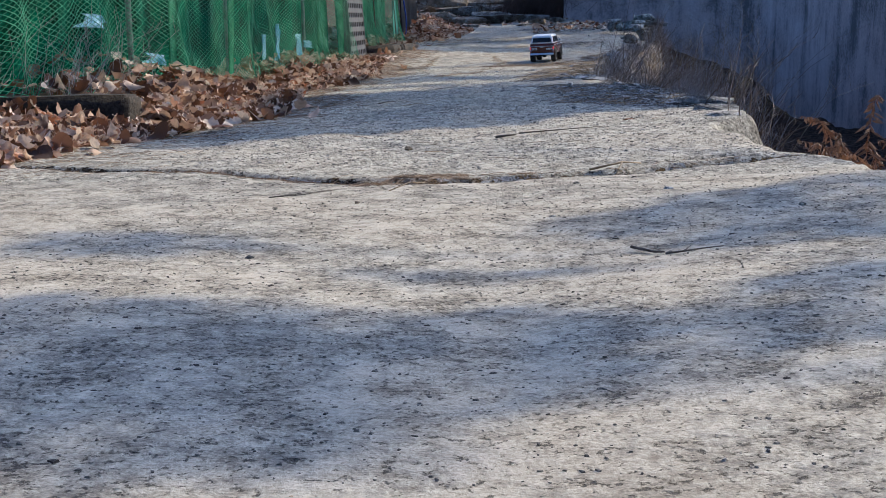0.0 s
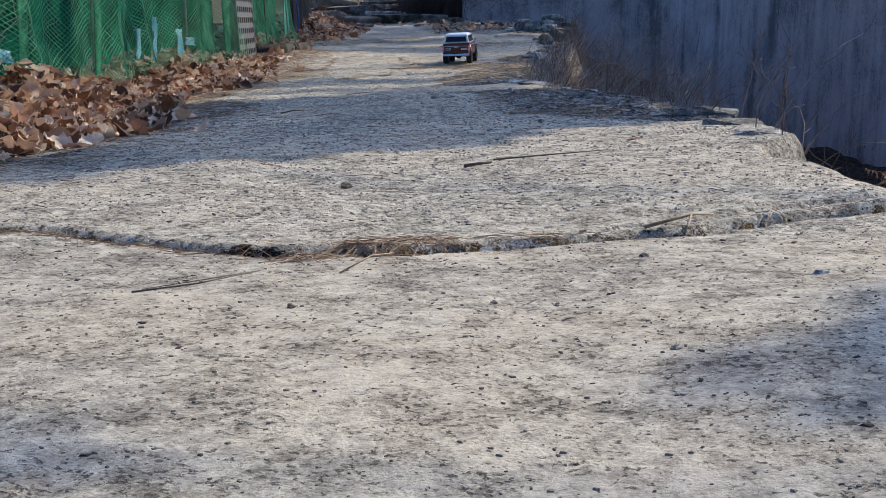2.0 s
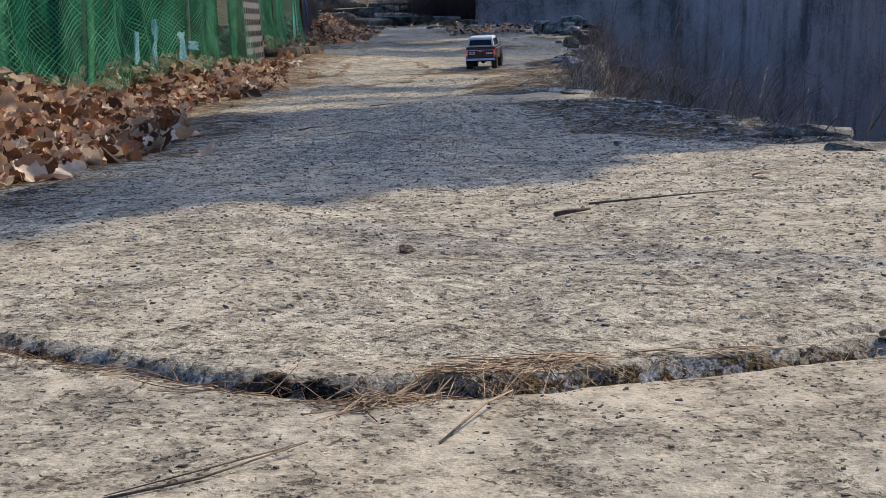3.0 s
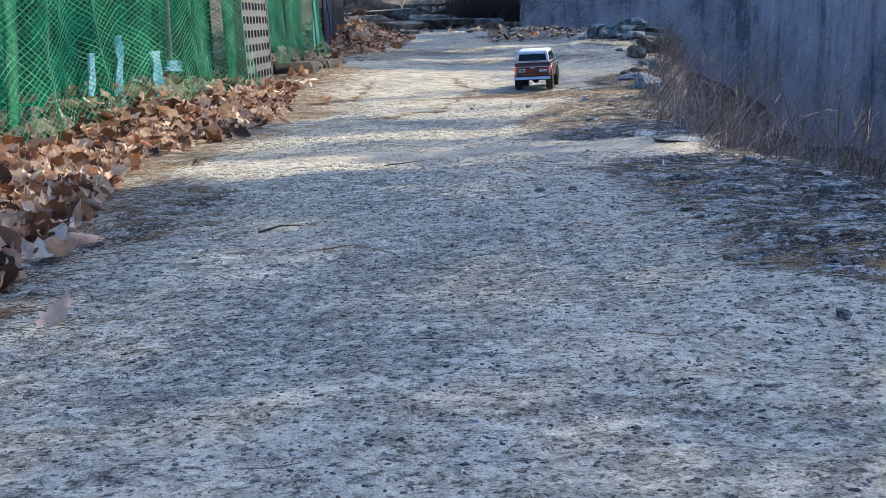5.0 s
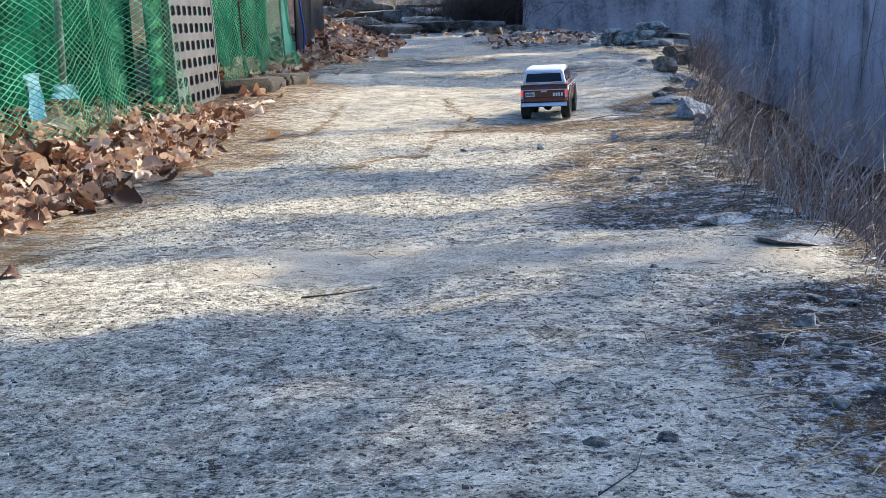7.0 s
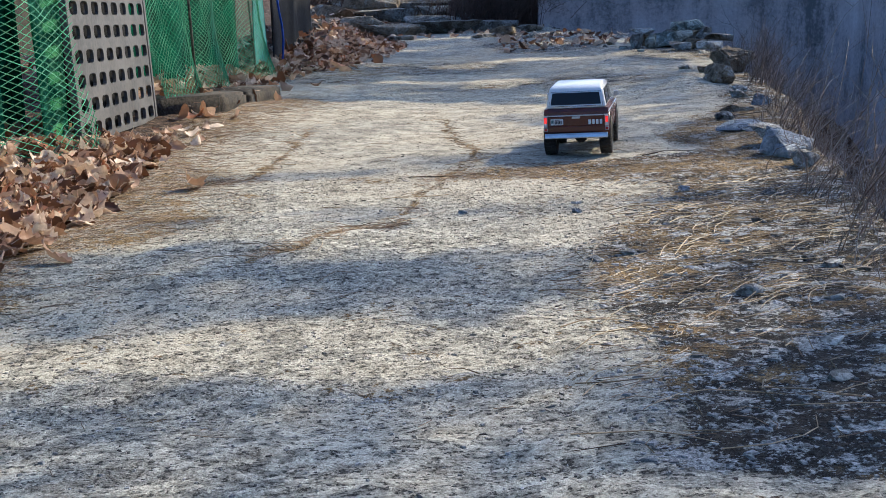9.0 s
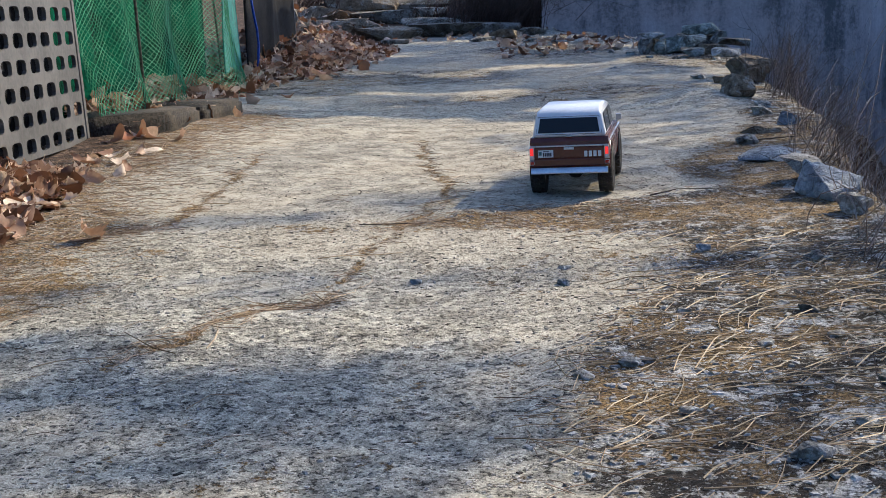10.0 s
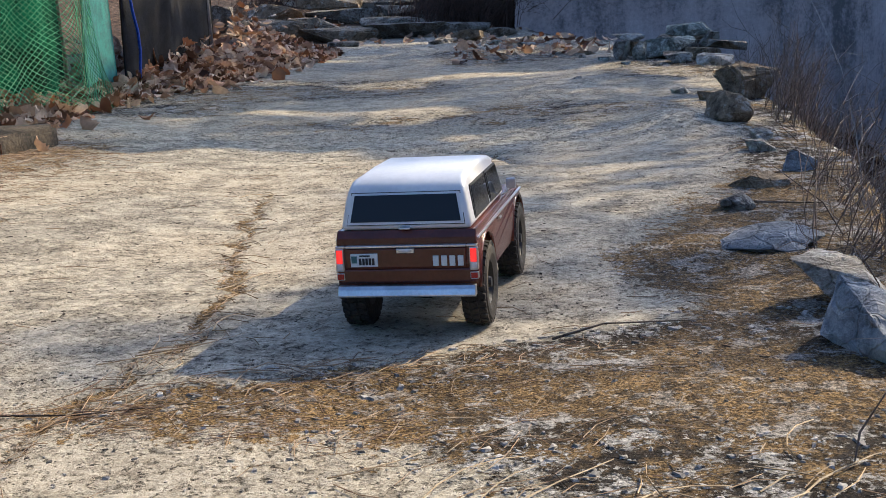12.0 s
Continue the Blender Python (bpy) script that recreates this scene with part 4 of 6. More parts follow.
# loose stones on the path
for k, (x, y, s, m, lab) in enumerate([(-0.377, 1.912, 0.008, M_ROCK, "small dark pebble on bare concrete"), (0.174, 2.807, 0.009, M_ROCK, "small dark pebble near the joint"), (0.54, 2.27, 0.012, M_ROCK_PALE, "small pale stone on the concrete"),
                                       (0.268, 9.216, 0.018, M_ROCK_BLUE, "rounded grey pebble on the path"), (0.554, 9.436, 0.022, M_ROCK_BLUE, "flat grey stone among needles"), (0.242, 8.648, 0.017, M_ROCK_PALE, "pale pebble on the path"),
                                       (0.439, 8.319, 0.027, M_ROCK_PALE, "white stone among straw"), (0.382, 6.573, 0.024, M_ROCK_PALE, "white stone on dark soil"), (0.437, 6.0, 0.02, M_ROCK_PALE, "pale stone on dark soil"), (0.261, 7.033, 0.011, M_ROCK, "dark pebble on the mortar strip"),
                                       (0.04, 6.097, 0.016, M_ROCK_PALE, "tan pebble on the path"), (0.109, 6.105, 0.014, M_ROCK, "grey pebble on the path"), (0.014, 9.294, 0.016, M_ROCK_BLUE, "flat dark pebble on the path"), (0.076, 5.192, 0.012, M_ROCK_PALE, "yellowish pebble on the path"),
                                       (0.6, 8.9, 0.02, M_ROCK, "grey stone in moss"), (0.72, 9.3, 0.026, M_ROCK, "grey stone in moss"), (0.431, 7.832, 0.02, M_ROCK_PALE, "pale stone on soil"), (0.1, 2.3, 0.007, M_ROCK, "small dark pebble on bare concrete"),
                                       (-0.05, 2.55, 0.007, M_ROCK, "small dark pebble on bare concrete"), (0.35, 2.62, 0.011, M_ROCK_BLUE, "greenish pebble on bare concrete"), (-0.24, 3.517, 0.016, M_ROCK_TAN, "brown pebble on the rough slab"), (-0.278, 2.527, 0.008, M_ROCK_TAN, "small brown pebble on bare concrete"), (0.30, 4.9, 0.016, M_ROCK, "stone on the rough slab")]):
    rock(x, y, s * 0.85, s * 0.65, s * 0.42, rnd.uniform(0, 180), 70 + k, m, lab, 0.3, 0, 0.7, "pebble", group="loose stones")

for k, (x, y, s) in enumerate([(0.52, 5.7, 0.022), (0.60, 5.9, 0.03), (0.45, 5.95, 0.018), (0.66, 6.15, 0.028), (0.55, 6.35, 0.024), (0.36, 6.2, 0.016), (0.62, 6.62, 0.03), (0.45, 6.75, 0.018), (0.30, 6.4, 0.015), (0.68, 5.5, 0.022), (0.40, 5.4, 0.02),
                               (0.28, 5.75, 0.015), (0.54, 6.08, 0.016), (0.70, 6.4, 0.02), (0.50, 6.55, 0.014), (0.47, 8.0, 0.02), (0.55, 8.25, 0.018), (0.35, 8.5, 0.014), (0.62, 8.5, 0.022), (0.5, 8.75, 0.016)]):
    ob = slab(x, y, s, s * 0.75, s * 0.35, rnd.uniform(0, 180), 100 + k, M_ROCK_PALE, "flat pale stone chip set in dark soil", -s * 0.15)
    ob.name = "stone_chip"
for k in range(70):
    x, y, s = rnd.uniform(0.26, 0.74), rnd.choice((rnd.uniform(5.1, 6.85), rnd.uniform(5.1, 6.85), rnd.uniform(7.7, 9.4))), rnd.uniform(0.008, 0.018)
    ob = slab(x, y, s, s * rnd.uniform(0.6, 0.9), s * 0.35, rnd.uniform(0, 180), 130 + k, M_ROCK_PALE if k % 3 else M_ROCK, "small flat stone chip set in dark soil", -s * 0.15)
    ob.name = "stone_chip"

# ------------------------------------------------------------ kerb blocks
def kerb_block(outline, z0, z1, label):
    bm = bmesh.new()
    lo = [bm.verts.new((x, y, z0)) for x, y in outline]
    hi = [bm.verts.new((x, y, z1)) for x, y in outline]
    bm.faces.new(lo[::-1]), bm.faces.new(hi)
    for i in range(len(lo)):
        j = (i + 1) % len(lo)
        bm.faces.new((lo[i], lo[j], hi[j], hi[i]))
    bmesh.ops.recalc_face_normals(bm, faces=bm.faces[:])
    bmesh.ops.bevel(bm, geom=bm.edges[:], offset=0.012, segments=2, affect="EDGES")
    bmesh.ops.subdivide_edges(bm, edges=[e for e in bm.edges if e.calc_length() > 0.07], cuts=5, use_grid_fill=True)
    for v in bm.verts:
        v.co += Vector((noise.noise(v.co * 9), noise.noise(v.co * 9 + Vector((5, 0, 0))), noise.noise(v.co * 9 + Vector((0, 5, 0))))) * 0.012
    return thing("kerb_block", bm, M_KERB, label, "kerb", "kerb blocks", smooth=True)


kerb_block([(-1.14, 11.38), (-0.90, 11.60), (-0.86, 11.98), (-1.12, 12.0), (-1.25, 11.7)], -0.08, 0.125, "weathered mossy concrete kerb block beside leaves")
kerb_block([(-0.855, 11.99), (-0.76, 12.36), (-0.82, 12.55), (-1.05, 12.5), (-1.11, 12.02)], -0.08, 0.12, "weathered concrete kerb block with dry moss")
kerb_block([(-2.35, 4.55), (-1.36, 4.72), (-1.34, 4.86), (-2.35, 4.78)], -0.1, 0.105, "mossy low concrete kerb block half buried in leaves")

# ------------------------------------------------------------ fence
FENCE_A = [(-1.95, 4.3), (-1.78, 5.5), (-1.64, 6.5), (-1.56, 7.6), (-1.46, 8.8), (-1.33, 9.7), (-1.18, 10.4)]
FENCE_B = [(-1.20, 11.48), (-1.15, 12.6), (-1.06, 13.95)]


def along(line):
    pts = [Vector((x, y, 0)) for x, y in line]
    seg = [(b - a).length for a, b in zip(pts, pts[1:])]

    def at(s):
        for a, b, l in zip(pts, pts[1:], seg):
            if s <= l or b is pts[-1]:
                d = (b - a).normalized()
                return a + d * s, Vector((d.y, -d.x, 0))
            s -= l
    return at, sum(seg)


def fold(s, h, seed):
    return 0.11 * noise.noise(Vector((s * 1.7, h * 0.6, seed))) + 0.035 * noise.noise(Vector((s * 5.0, h * 1.1, seed + 4)))


def net_part(parent, line, height, pitch, push, seed, thick=0.0013, wide=0.056, slant=2.6):
    """A stretched diamond net: strands start every wide metres and climb pitch for each slant times pitch along the fence."""
    at, length = along(line)
    v, f = [], []
    rows = int(height / pitch)

    def where(s, k):
        s = min(max(s, 0.0), length)
        p, out = at(s)
        h = k * pitch
        zb = gz(p.x + 0.05, p.y) - 0.02
        w = Vector((noise.noise(Vector((s * 9, h * 9, seed))), noise.noise(Vector((s * 9, h * 9, seed + 3))), noise.noise(Vector((s * 9, h * 9, seed + 6))))) * 0.009
        return p + out * (push + fold(s, h, seed) + 0.10 * (1 - h / height) ** 3) + Vector((0, 0, zb + h)) + w

    n = int(length / wide)
    more = int(rows * pitch * slant / wide) + 1
    for way in (1, -1):
        for i in range(-more, n + more):
            run = []
            for k in range(rows + 1):
                s = i * wide + way * k * slant * pitch
                if 0 <= s <= length:
                    run.append(where(s, k))
                elif len(run) > 1:
                    break
                else:
                    run = []
            if len(run) > 1:
                tube(v, f, run, thick, thick, 4)
    ob = new("net", mesh_of("net", v, f, M_NET))
    ob.parent = parent
    return ob


def cloth_part(name, parent, line, height, push, seed, material, s0=0.0, s1=None, amp=1.0, lift=-0.03):
    at, length = along(line)
    s1 = length if s1 is None else s1
    nu, nv = max(3, int((s1 - s0) / 0.035)), max(4, int(height / 0.05))
    v, f = [], []
    for side in (0, 1):
        for i in range(nu + 1):
            s = s0 + (s1 - s0) * i / nu
            p, out = at(s)
            zb = gz(p.x, p.y) + lift
            for k in range(nv + 1):
                h = height * k / nv
                q = p + out * (push - 0.006 * side + amp * fold(s, h, seed)) + Vector((0, 0, zb + h))
                v.append(tuple(q))
    m = (nu + 1) * (nv + 1)
    for side in (0, 1):
        for i in range(nu):
            for k in range(nv):
                a = side * m + i * (nv + 1) + k
                q = (a, a + nv + 1, a + nv + 2, a + 1)
                f.append(q if side == 0 else q[::-1])
    for i in range(nu):
        for k in (0, nv):
            a, b = i * (nv + 1) + k, (i + 1) * (nv + 1) + k
            f.append((a, b, b + m, a + m))
    for i in (0, nu):
        for k in range(nv):
            a = i * (nv + 1) + k
            f.append((a, a + 1, a + 1 + m, a + m))
    ob = new(name, mesh_of(name, v, f, material, True))
    ob.parent = parent
    return ob


def post_part(parent, x, y, height, r=0.014, lean=0.0, name="post", material=None):
    v, f = [], []
    z = gz(x, y) - 0.05
    tube(v, f, [(x, y, z), (x + lean * 0.5, y, z + height * 0.5), (x + lean, y, z + height)], r, r, 8)
    ob = new(name, mesh_of(name, v, f, material or M_POST, True))
    ob.parent = parent
    return ob


fence_a = empty("net_fence", Matrix.Identity(4), "green garden net fence with folded shade cloth, standing in dry leaves", "fence", "net fences")
cloth_part("shade_cloth", fence_a, FENCE_A, 1.0, -0.16, 2.0, M_CLOTH, amp=1.0)
for k, (a, b) in enumerate([(2.35, 2.55), (3.38, 3.48), (5.75, 5.86), (6.05, 6.22)]):
    cloth_part("net_fold", fence_a, FENCE_A, 0.95, -0.05, 2.0, M_CLOTH_PALE, a, b, 1.0)
net_part(fence_a, FENCE_A, 0.70, 0.0215, 0.03, 2.0, 0.0014, 0.050, 2.3)
for x, y in ((-1.93, 4.5), (-1.70, 6.2), (-1.58, 7.9), (-1.36, 9.6)):
    post_part(fence_a, x - 0.05, y, 1.25)
fence_b = empty("net_fence", Matrix.Identity(4), "green garden net fence before dark cloth, behind a kerb", "fence", "net fences")
cloth_part("shade_cloth", fence_b, FENCE_B, 1.0, -0.10, 22.0, M_CLOTH, amp=1.0)
net_part(fence_b, FENCE_B, 0.70, 0.0215, 0.03, 22.0, 0.0013, 0.038, 1.8)
post_part(fence_b, -1.10, 12.15, 1.25, 0.006, -0.05, "rod", M_TWIG)
post_part(fence_b, -1.00, 13.4, 1.25, 0.006, -0.08, "rod", M_TWIG)
teal = empty("shade_cloth_sheet", Matrix.Identity(4), "teal shade cloth sheet hanging on the fence", "cloth")
cloth_part("sheet", teal, [(-1.05, 13.9), (-1.03, 14.32)], 1.0, -0.02, 31.0, M_TEAL)
tarp = empty("black_tarp", Matrix.Identity(4), "black ground cloth hung on the fence over leaves", "tarp", "black tarps")
cloth_part("sheet", tarp, [(-1.02, 14.36), (-1.0, 15.2), (-0.95, 16.12)], 1.15, 0.0, 33.0, M_BLACKTARP, amp=0.5)
tarp_b = empty("black_tarp", Matrix.Identity(4), "narrow black cloth behind a leaning grey pole", "tarp", "black tarps")
cloth_part("sheet", tarp_b, [(-1.16, 16.5), (-1.1, 17.15)], 1.15, 0.0, 35.0, M_BLACKTARP, amp=0.5)
v, f = [], []
zb = gz(-0.98, 16.3)
tube(v, f, [(-0.97, 16.28, zb - 0.05), (-1.0, 16.28, zb + 0.5), (-1.06, 16.28, zb + 1.3)], 0.02, 0.02, 10)
tagged(new("fence_pole", mesh_of("fence_pole", v, f, M_POST, True)), "leaning grey steel pole beside black cloth", "pole")
v, f = [], []
tube(v, f, [(-0.985 + 0.012 * math.sin(i), 14.33 + 0.015 * i + 0.01 * math.cos(i * 1.7), gz(-1.0, 14.3) + 0.9 - 0.09 * i) for i in range(11)], 0.007, 0.007, 6)
tagged(new("blue_rope", mesh_of("blue_rope", v, f, M_ROPE, True)), "bright blue rope hanging down the cloth edge", "rope")
# scraps of faded tarpaulin between net and cloth
for k, (s, h, w, tall, lean) in enumerate([(4.30, 0.02, 0.10, 0.26, 0.15), (4.62, 0.02, 0.12, 0.30, 0.1), (4.95, 0.0, 0.16, 0.24, -0.3), (5.2, 0.16, 0.26, 0.05, 0.0), (1.5, 0.26, 0.32, 0.06, 0.2), (2.0, 0.10, 0.3, 0.05, 0.1)]):
    at, _ = along(FENCE_A)
    bm = bmesh.new()
    grid = []
    for i in range(7):
        p, out = at(s + (i / 6 - 0.5) * w)
        row = []
        for j in range(7):
            q, _ = at(s + (i / 6 - 0.5) * w * (1 - 0.5 * j / 6 + 0.55 * noise.noise(Vector((i * 0.5, j * 0.8, k * 3.1)))) + lean * tall * j / 6)
            row.append(q + out * (-0.03 + fold(s, h, 2.0) + 0.02 * noise.noise(Vector((i * 0.9, j * 0.7, k)))) + Vector((0, 0, gz(q.x, q.y) + h + tall * j / 6)))
        grid.append(row)
    for off in (0, -0.005):
        vs = [[bm.verts.new(c + out * off) for c in row] for row in grid]
        for i in range(6):
            for j in range(6):
                bm.faces.new((vs[i][j], vs[i + 1][j], vs[i + 1][j + 1], vs[i][j + 1]))
    thing("tarp_scrap", bm, M_BLUETARP, "crumpled faded blue tarpaulin scrap behind green net", "tarp", "tarp scraps", smooth=True)


def perforated_panel():
    """An upright plastic sheet with rows of rounded slots cut through it."""
    cols, rows, px_, pz_ = 8, 15, 0.122, 0.077
    hw, hh = 0.042, 0.0225
    bm = bmesh.new()
    t = 0.012
    ring = []
    for k in range(12):
        a = 2 * math.pi * (k + 0.5) / 12
        c, s = math.cos(a), math.sin(a)
        ring.append((hw * math.copysign(abs(c) ** 0.55, c), hh * math.copysign(abs(s) ** 0.55, s)))
    sq = []
    for k in range(12):
        a = 2 * math.pi * (k + 0.5) / 12
        c, s = math.cos(a), math.sin(a)
        m = max(abs(c), abs(s))
        sq.append((px_ / 2 * c / m, pz_ / 2 * s / m))
    # make the outer corners true
    sq[1], sq[4], sq[7], sq[10] = (px_ / 2, pz_ / 2), (-px_ / 2, pz_ / 2), (-px_ / 2, -pz_ / 2), (px_ / 2, -pz_ / 2)
    for i in range(cols):
        for j in range(rows):
            cx, cz = (i + 0.5) * px_, (j + 0.5) * pz_
            f_in = [bm.verts.new((0, cx + x, cz + z)) for x, z in ring]
            f_out = [bm.verts.new((0, cx + x, cz + z)) for x, z in sq]
            b_in = [bm.verts.new((-t, cx + x, cz + z)) for x, z in ring]
            for k in range(12):
                l = (k + 1) % 12
                bm.faces.new((f_out[k], f_out[l], f_in[l], f_in[k]))
                bm.faces.new((f_in[k], f_in[l], b_in[l], b_in[k]))
    bmesh.ops.remove_doubles(bm, verts=bm.verts[:], dist=0.0005)
    bmesh.ops.recalc_face_normals(bm, faces=bm.faces[:])
    return bm, cols * px_, rows * pz_


panel = empty("perforated_panel", pose(-1.145, 10.40, 0.05, 0, -3, -1.0), "dusty grey plastic panel with rows of slots, leaning on the fence", "panel")
bm, pw, ph = perforated_panel()
part("slotted_sheet", bm, M_PANEL, panel)
part("rim", box_bm(-0.02, 0.004, -0.025, 0, 0, ph, 0.003), M_PANEL, panel)
part("rim", box_bm(-0.02, 0.004, pw, pw + 0.025, 0, ph, 0.003), M_PANEL, panel)
# black sheet added behind the slots, in place of the shade seen through them
part("backing", box_bm(-0.10, -0.085, -0.03, pw + 0.03, -0.04, ph, 0.003), M_BLACKTARP, panel, "black sheet added behind the slots to darken them")
# block added behind the fence; its near-black colour stands in for shade there
bank = thing("earth_bank", box_bm(-3.1, -2.2, 3.0, 18.0, -0.3, 1.1, 0.15), M_VOID, "near-black block added to darken the space behind the fence", "bank", kind="structure")
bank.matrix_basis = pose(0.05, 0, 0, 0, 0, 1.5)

# ------------------------------------------------------------ toy truck (one tenth size), parked on the path
def wheel_parts(truck, x, y, side):
    """Tyre with lugs, rim with spokes and nut; the axle lies along x."""
    R, half = 0.0575, 0.0195
    wheel = new("wheel")
    wheel.parent = truck
    wheel.location = (x, y, R)
    wheel.empty_display_size = 0.02
    bm = bmesh.new()
    prof = [(-half * 0.8, 0.030), (-half, 0.040), (-half * 0.98, 0.050), (-half * 0.72, R - 0.0025), (0, R - 0.001), (half * 0.72, R - 0.0025), (half * 0.98, 0.050), (half, 0.040), (half * 0.8, 0.030)]
    n = 40
    rings = [[bm.verts.new((px_, r * math.cos(2 * math.pi * k / n), r * math.sin(2 * math.pi * k / n))) for k in range(n)] for px_, r in prof]
    for a, b in zip(rings, rings[1:]):
        for k in range(n):
            bm.faces.new((a[k], a[(k + 1) % n], b[(k + 1) % n], b[k]))
    for k in range(30):
        a = 2 * math.pi * k / 30
        for cx, sk in ((-0.0125, 0.07), (0.0, -0.05), (0.0125, 0.07)):
            lug = bmesh.ops.create_cube(bm, size=1)["verts"]
            for vtx in lug:
                q = Vector((vtx.co.x * 0.0098 + cx, vtx.co.y * 0.0075, R - 0.0005 + vtx.co.z * 0.005 - (0.002 if abs(cx) > 0 else 0)))
                vtx.co = Matrix.Rotation(a + sk * (vtx.co.x), 3, "X") @ q
    bmesh.ops.recalc_face_normals(bm, faces=bm.faces[:])
    part("tyre", bm, M_RUBBER, wheel, "dusty black rubber tyre")
    bm = bmesh.new()
    bmesh.ops.create_cone(bm, cap_ends=True, segments=28, radius1=0.0305, radius2=0.0305, depth=0.030, matrix=Matrix.Rotation(math.pi / 2, 4, "Y"))
    outer = [fc for fc in bm.faces if abs(fc.normal.x) > 0.9 and fc.normal.x * side > 0]
    res = bmesh.ops.inset_region(bm, faces=outer, thickness=0.004)
    for fc in outer:
        for vtx in fc.verts:
            vtx.co.x -= 0.007 * side
    part("rim", bm, M_BLACK, wheel, "black rim")
    bm = bmesh.new()
    bmesh.ops.create_cone(bm, cap_ends=True, segments=12, radius1=0.010, radius2=0.007, depth=0.012, matrix=Matrix.Translation((0.012 * side, 0, 0)) @ Matrix.Rotation(math.pi / 2, 4, "Y"))
    part("hub_cap", bm, M_BLACK, wheel)


def arch(cy, r, z0, n=10):
    return [(cy + r * math.cos(math.pi * k / n), z0 + r * 0.98 * math.sin(math.pi * k / n)) for k in range(n + 1)]


def toy_truck(m):
    truck = empty("toy_truck", m, "brown and white toy off-road truck standing on the concrete path", "toy truck")
    back, nose, belt = -0.232, 0.222, 0.146
    ra, fa = -0.156, 0.157
    outline = [(back + 0.002, 0.078), (back - 0.002, 0.10), (back + 0.001, 0.136), (back + 0.006, belt), (0.055, belt), (0.075, belt + 0.002), (0.19, belt - 0.005), (nose - 0.004, belt - 0.014), (nose, 0.115), (nose, 0.078)]
    outline += arch(fa, 0.0645, 0.066) + arch(ra, 0.0645, 0.066)

    def lean(x, y, z):
        k = 1 - 0.035 * max(0.0, (z - 0.12) / 0.03) - 0.03 * max(0.0, (0.09 - z) / 0.03)
        k *= 1 - 0.05 * max(0.0, (y - 0.12) / 0.1)
        return (x * k, y, z)

    part("body", prism_bm(outline, -0.103, 0.103, 0.0028, lean), M_PAINT, truck, "brown painted body shell", False)
    # hardtop: roof, pillars and rear frame as one white shell
    top = [(back + 0.005, belt), (back + 0.014, 0.188), (back + 0.022, 0.203), (back + 0.040, 0.2115), (-0.10, 0.2155), (0.0, 0.2145), (0.028, 0.2105), (0.036, 0.205), (0.064, belt)]

    def house(x, y, z):
        k = max(0.0, (z - belt) / (0.2155 - belt))
        return (x * (1 - 0.13 * k - 0.05 * max(0.0, (k - 0.8) / 0.2)), y, z)

    part("hardtop", prism_bm(top, -0.0955, 0.0955, 0.008, house, 4), M_WHITE, truck, "white hardtop", True)

    def pane(name, quad, out, mat, thick, parent, label=""):
        """A thin raised piece on the slanting side given by four corners and its outward way."""
        bm = bmesh.new()
        o = Vector(out).normalized()
        a = [bm.verts.new(Vector(q) - o * 0.002) for q in quad]
        b = [bm.verts.new(Vector(q) + o * thick) for q in quad]
        bm.faces.new(a[::-1]), bm.faces.new(b)
        for i in range(4):
            j = (i + 1) % 4
            bm.faces.new((a[i], a[j], b[j], b[i]))
        bmesh.ops.recalc_face_normals(bm, faces=bm.faces[:])
        return part(name, bm, mat, parent, label)

    # the raked rear frame: place on it by x and height
    def rear(x, z, off=0.0):
        y = np.interp(z, [belt, 0.188, 0.203], [back + 0.005, back + 0.014, back + 0.022])
        return (x, float(y) - off, z)

    def rear_quad(w0, w1, z0, z1):
        return [rear(-w0, z0), rear(w0, z0), rear(w1, z1), rear(-w1, z1)]

    out_r = (0, -1, 0.2)
    gasket = pane("rear_gasket", rear_quad(0.0855, 0.0785, 0.1525, 0.1955), out_r, M_BLACK, 0.0008, truck, "thin black window gasket")
    frame_w = pane("window_frame", rear_quad(0.0845, 0.0775, 0.1535, 0.1945), out_r, M_WHITE, 0.0018, truck, "white rear window frame")
    pane("rear_window", rear_quad(0.0795, 0.0730, 0.1568, 0.1918), out_r, M_GLASS, 0.0026, frame_w, "smoked rear glass")
    part("latch", box_bm(-0.008, 0.008, back - 0.003, back + 0.006, 0.1478, 0.1502, 0.0008), M_CHROME, truck, "chrome window latch")
    for s in (-1, 1):
        def side(y, z, s=s):
            k = (z - belt) / (0.2155 - belt)
            return (s * 0.0955 * (1 - 0.13 * k), y, z)
        for q in ([(-0.19, 0.156), (-0.075, 0.156), (-0.075, 0.196), (-0.182, 0.196)], [(-0.058, 0.156), (0.048, 0.156), (0.030, 0.196), (-0.058, 0.196)]):
            qq = [side(*c) for c in q]
            cen = Vector((0, sum(c[1] for c in qq) / 4, sum(c[2] for c in qq) / 4))
            big = [(c[0], cen.y + (c[1] - cen.y) * 1.07, cen.z + (c[2] - cen.z) * 1.12) for c in qq]
            big = [side(c[1], c[2]) for c in big]
            g = pane("side_gasket", big, (s, 0, 0.13), M_BLACK, 0.0007, truck, "black window gasket")
            pane("side_window", qq, (s, 0, 0.13), M_GLASS, 0.0016, g, "smoked side glass")
        part("side_trim", box_bm(s * 0.1015 - 0.0022, s * 0.1015 + 0.0022, -0.226, 0.20, 0.1325, 0.1350, 0.0006), M_CHROME, truck, "thin chrome side moulding")
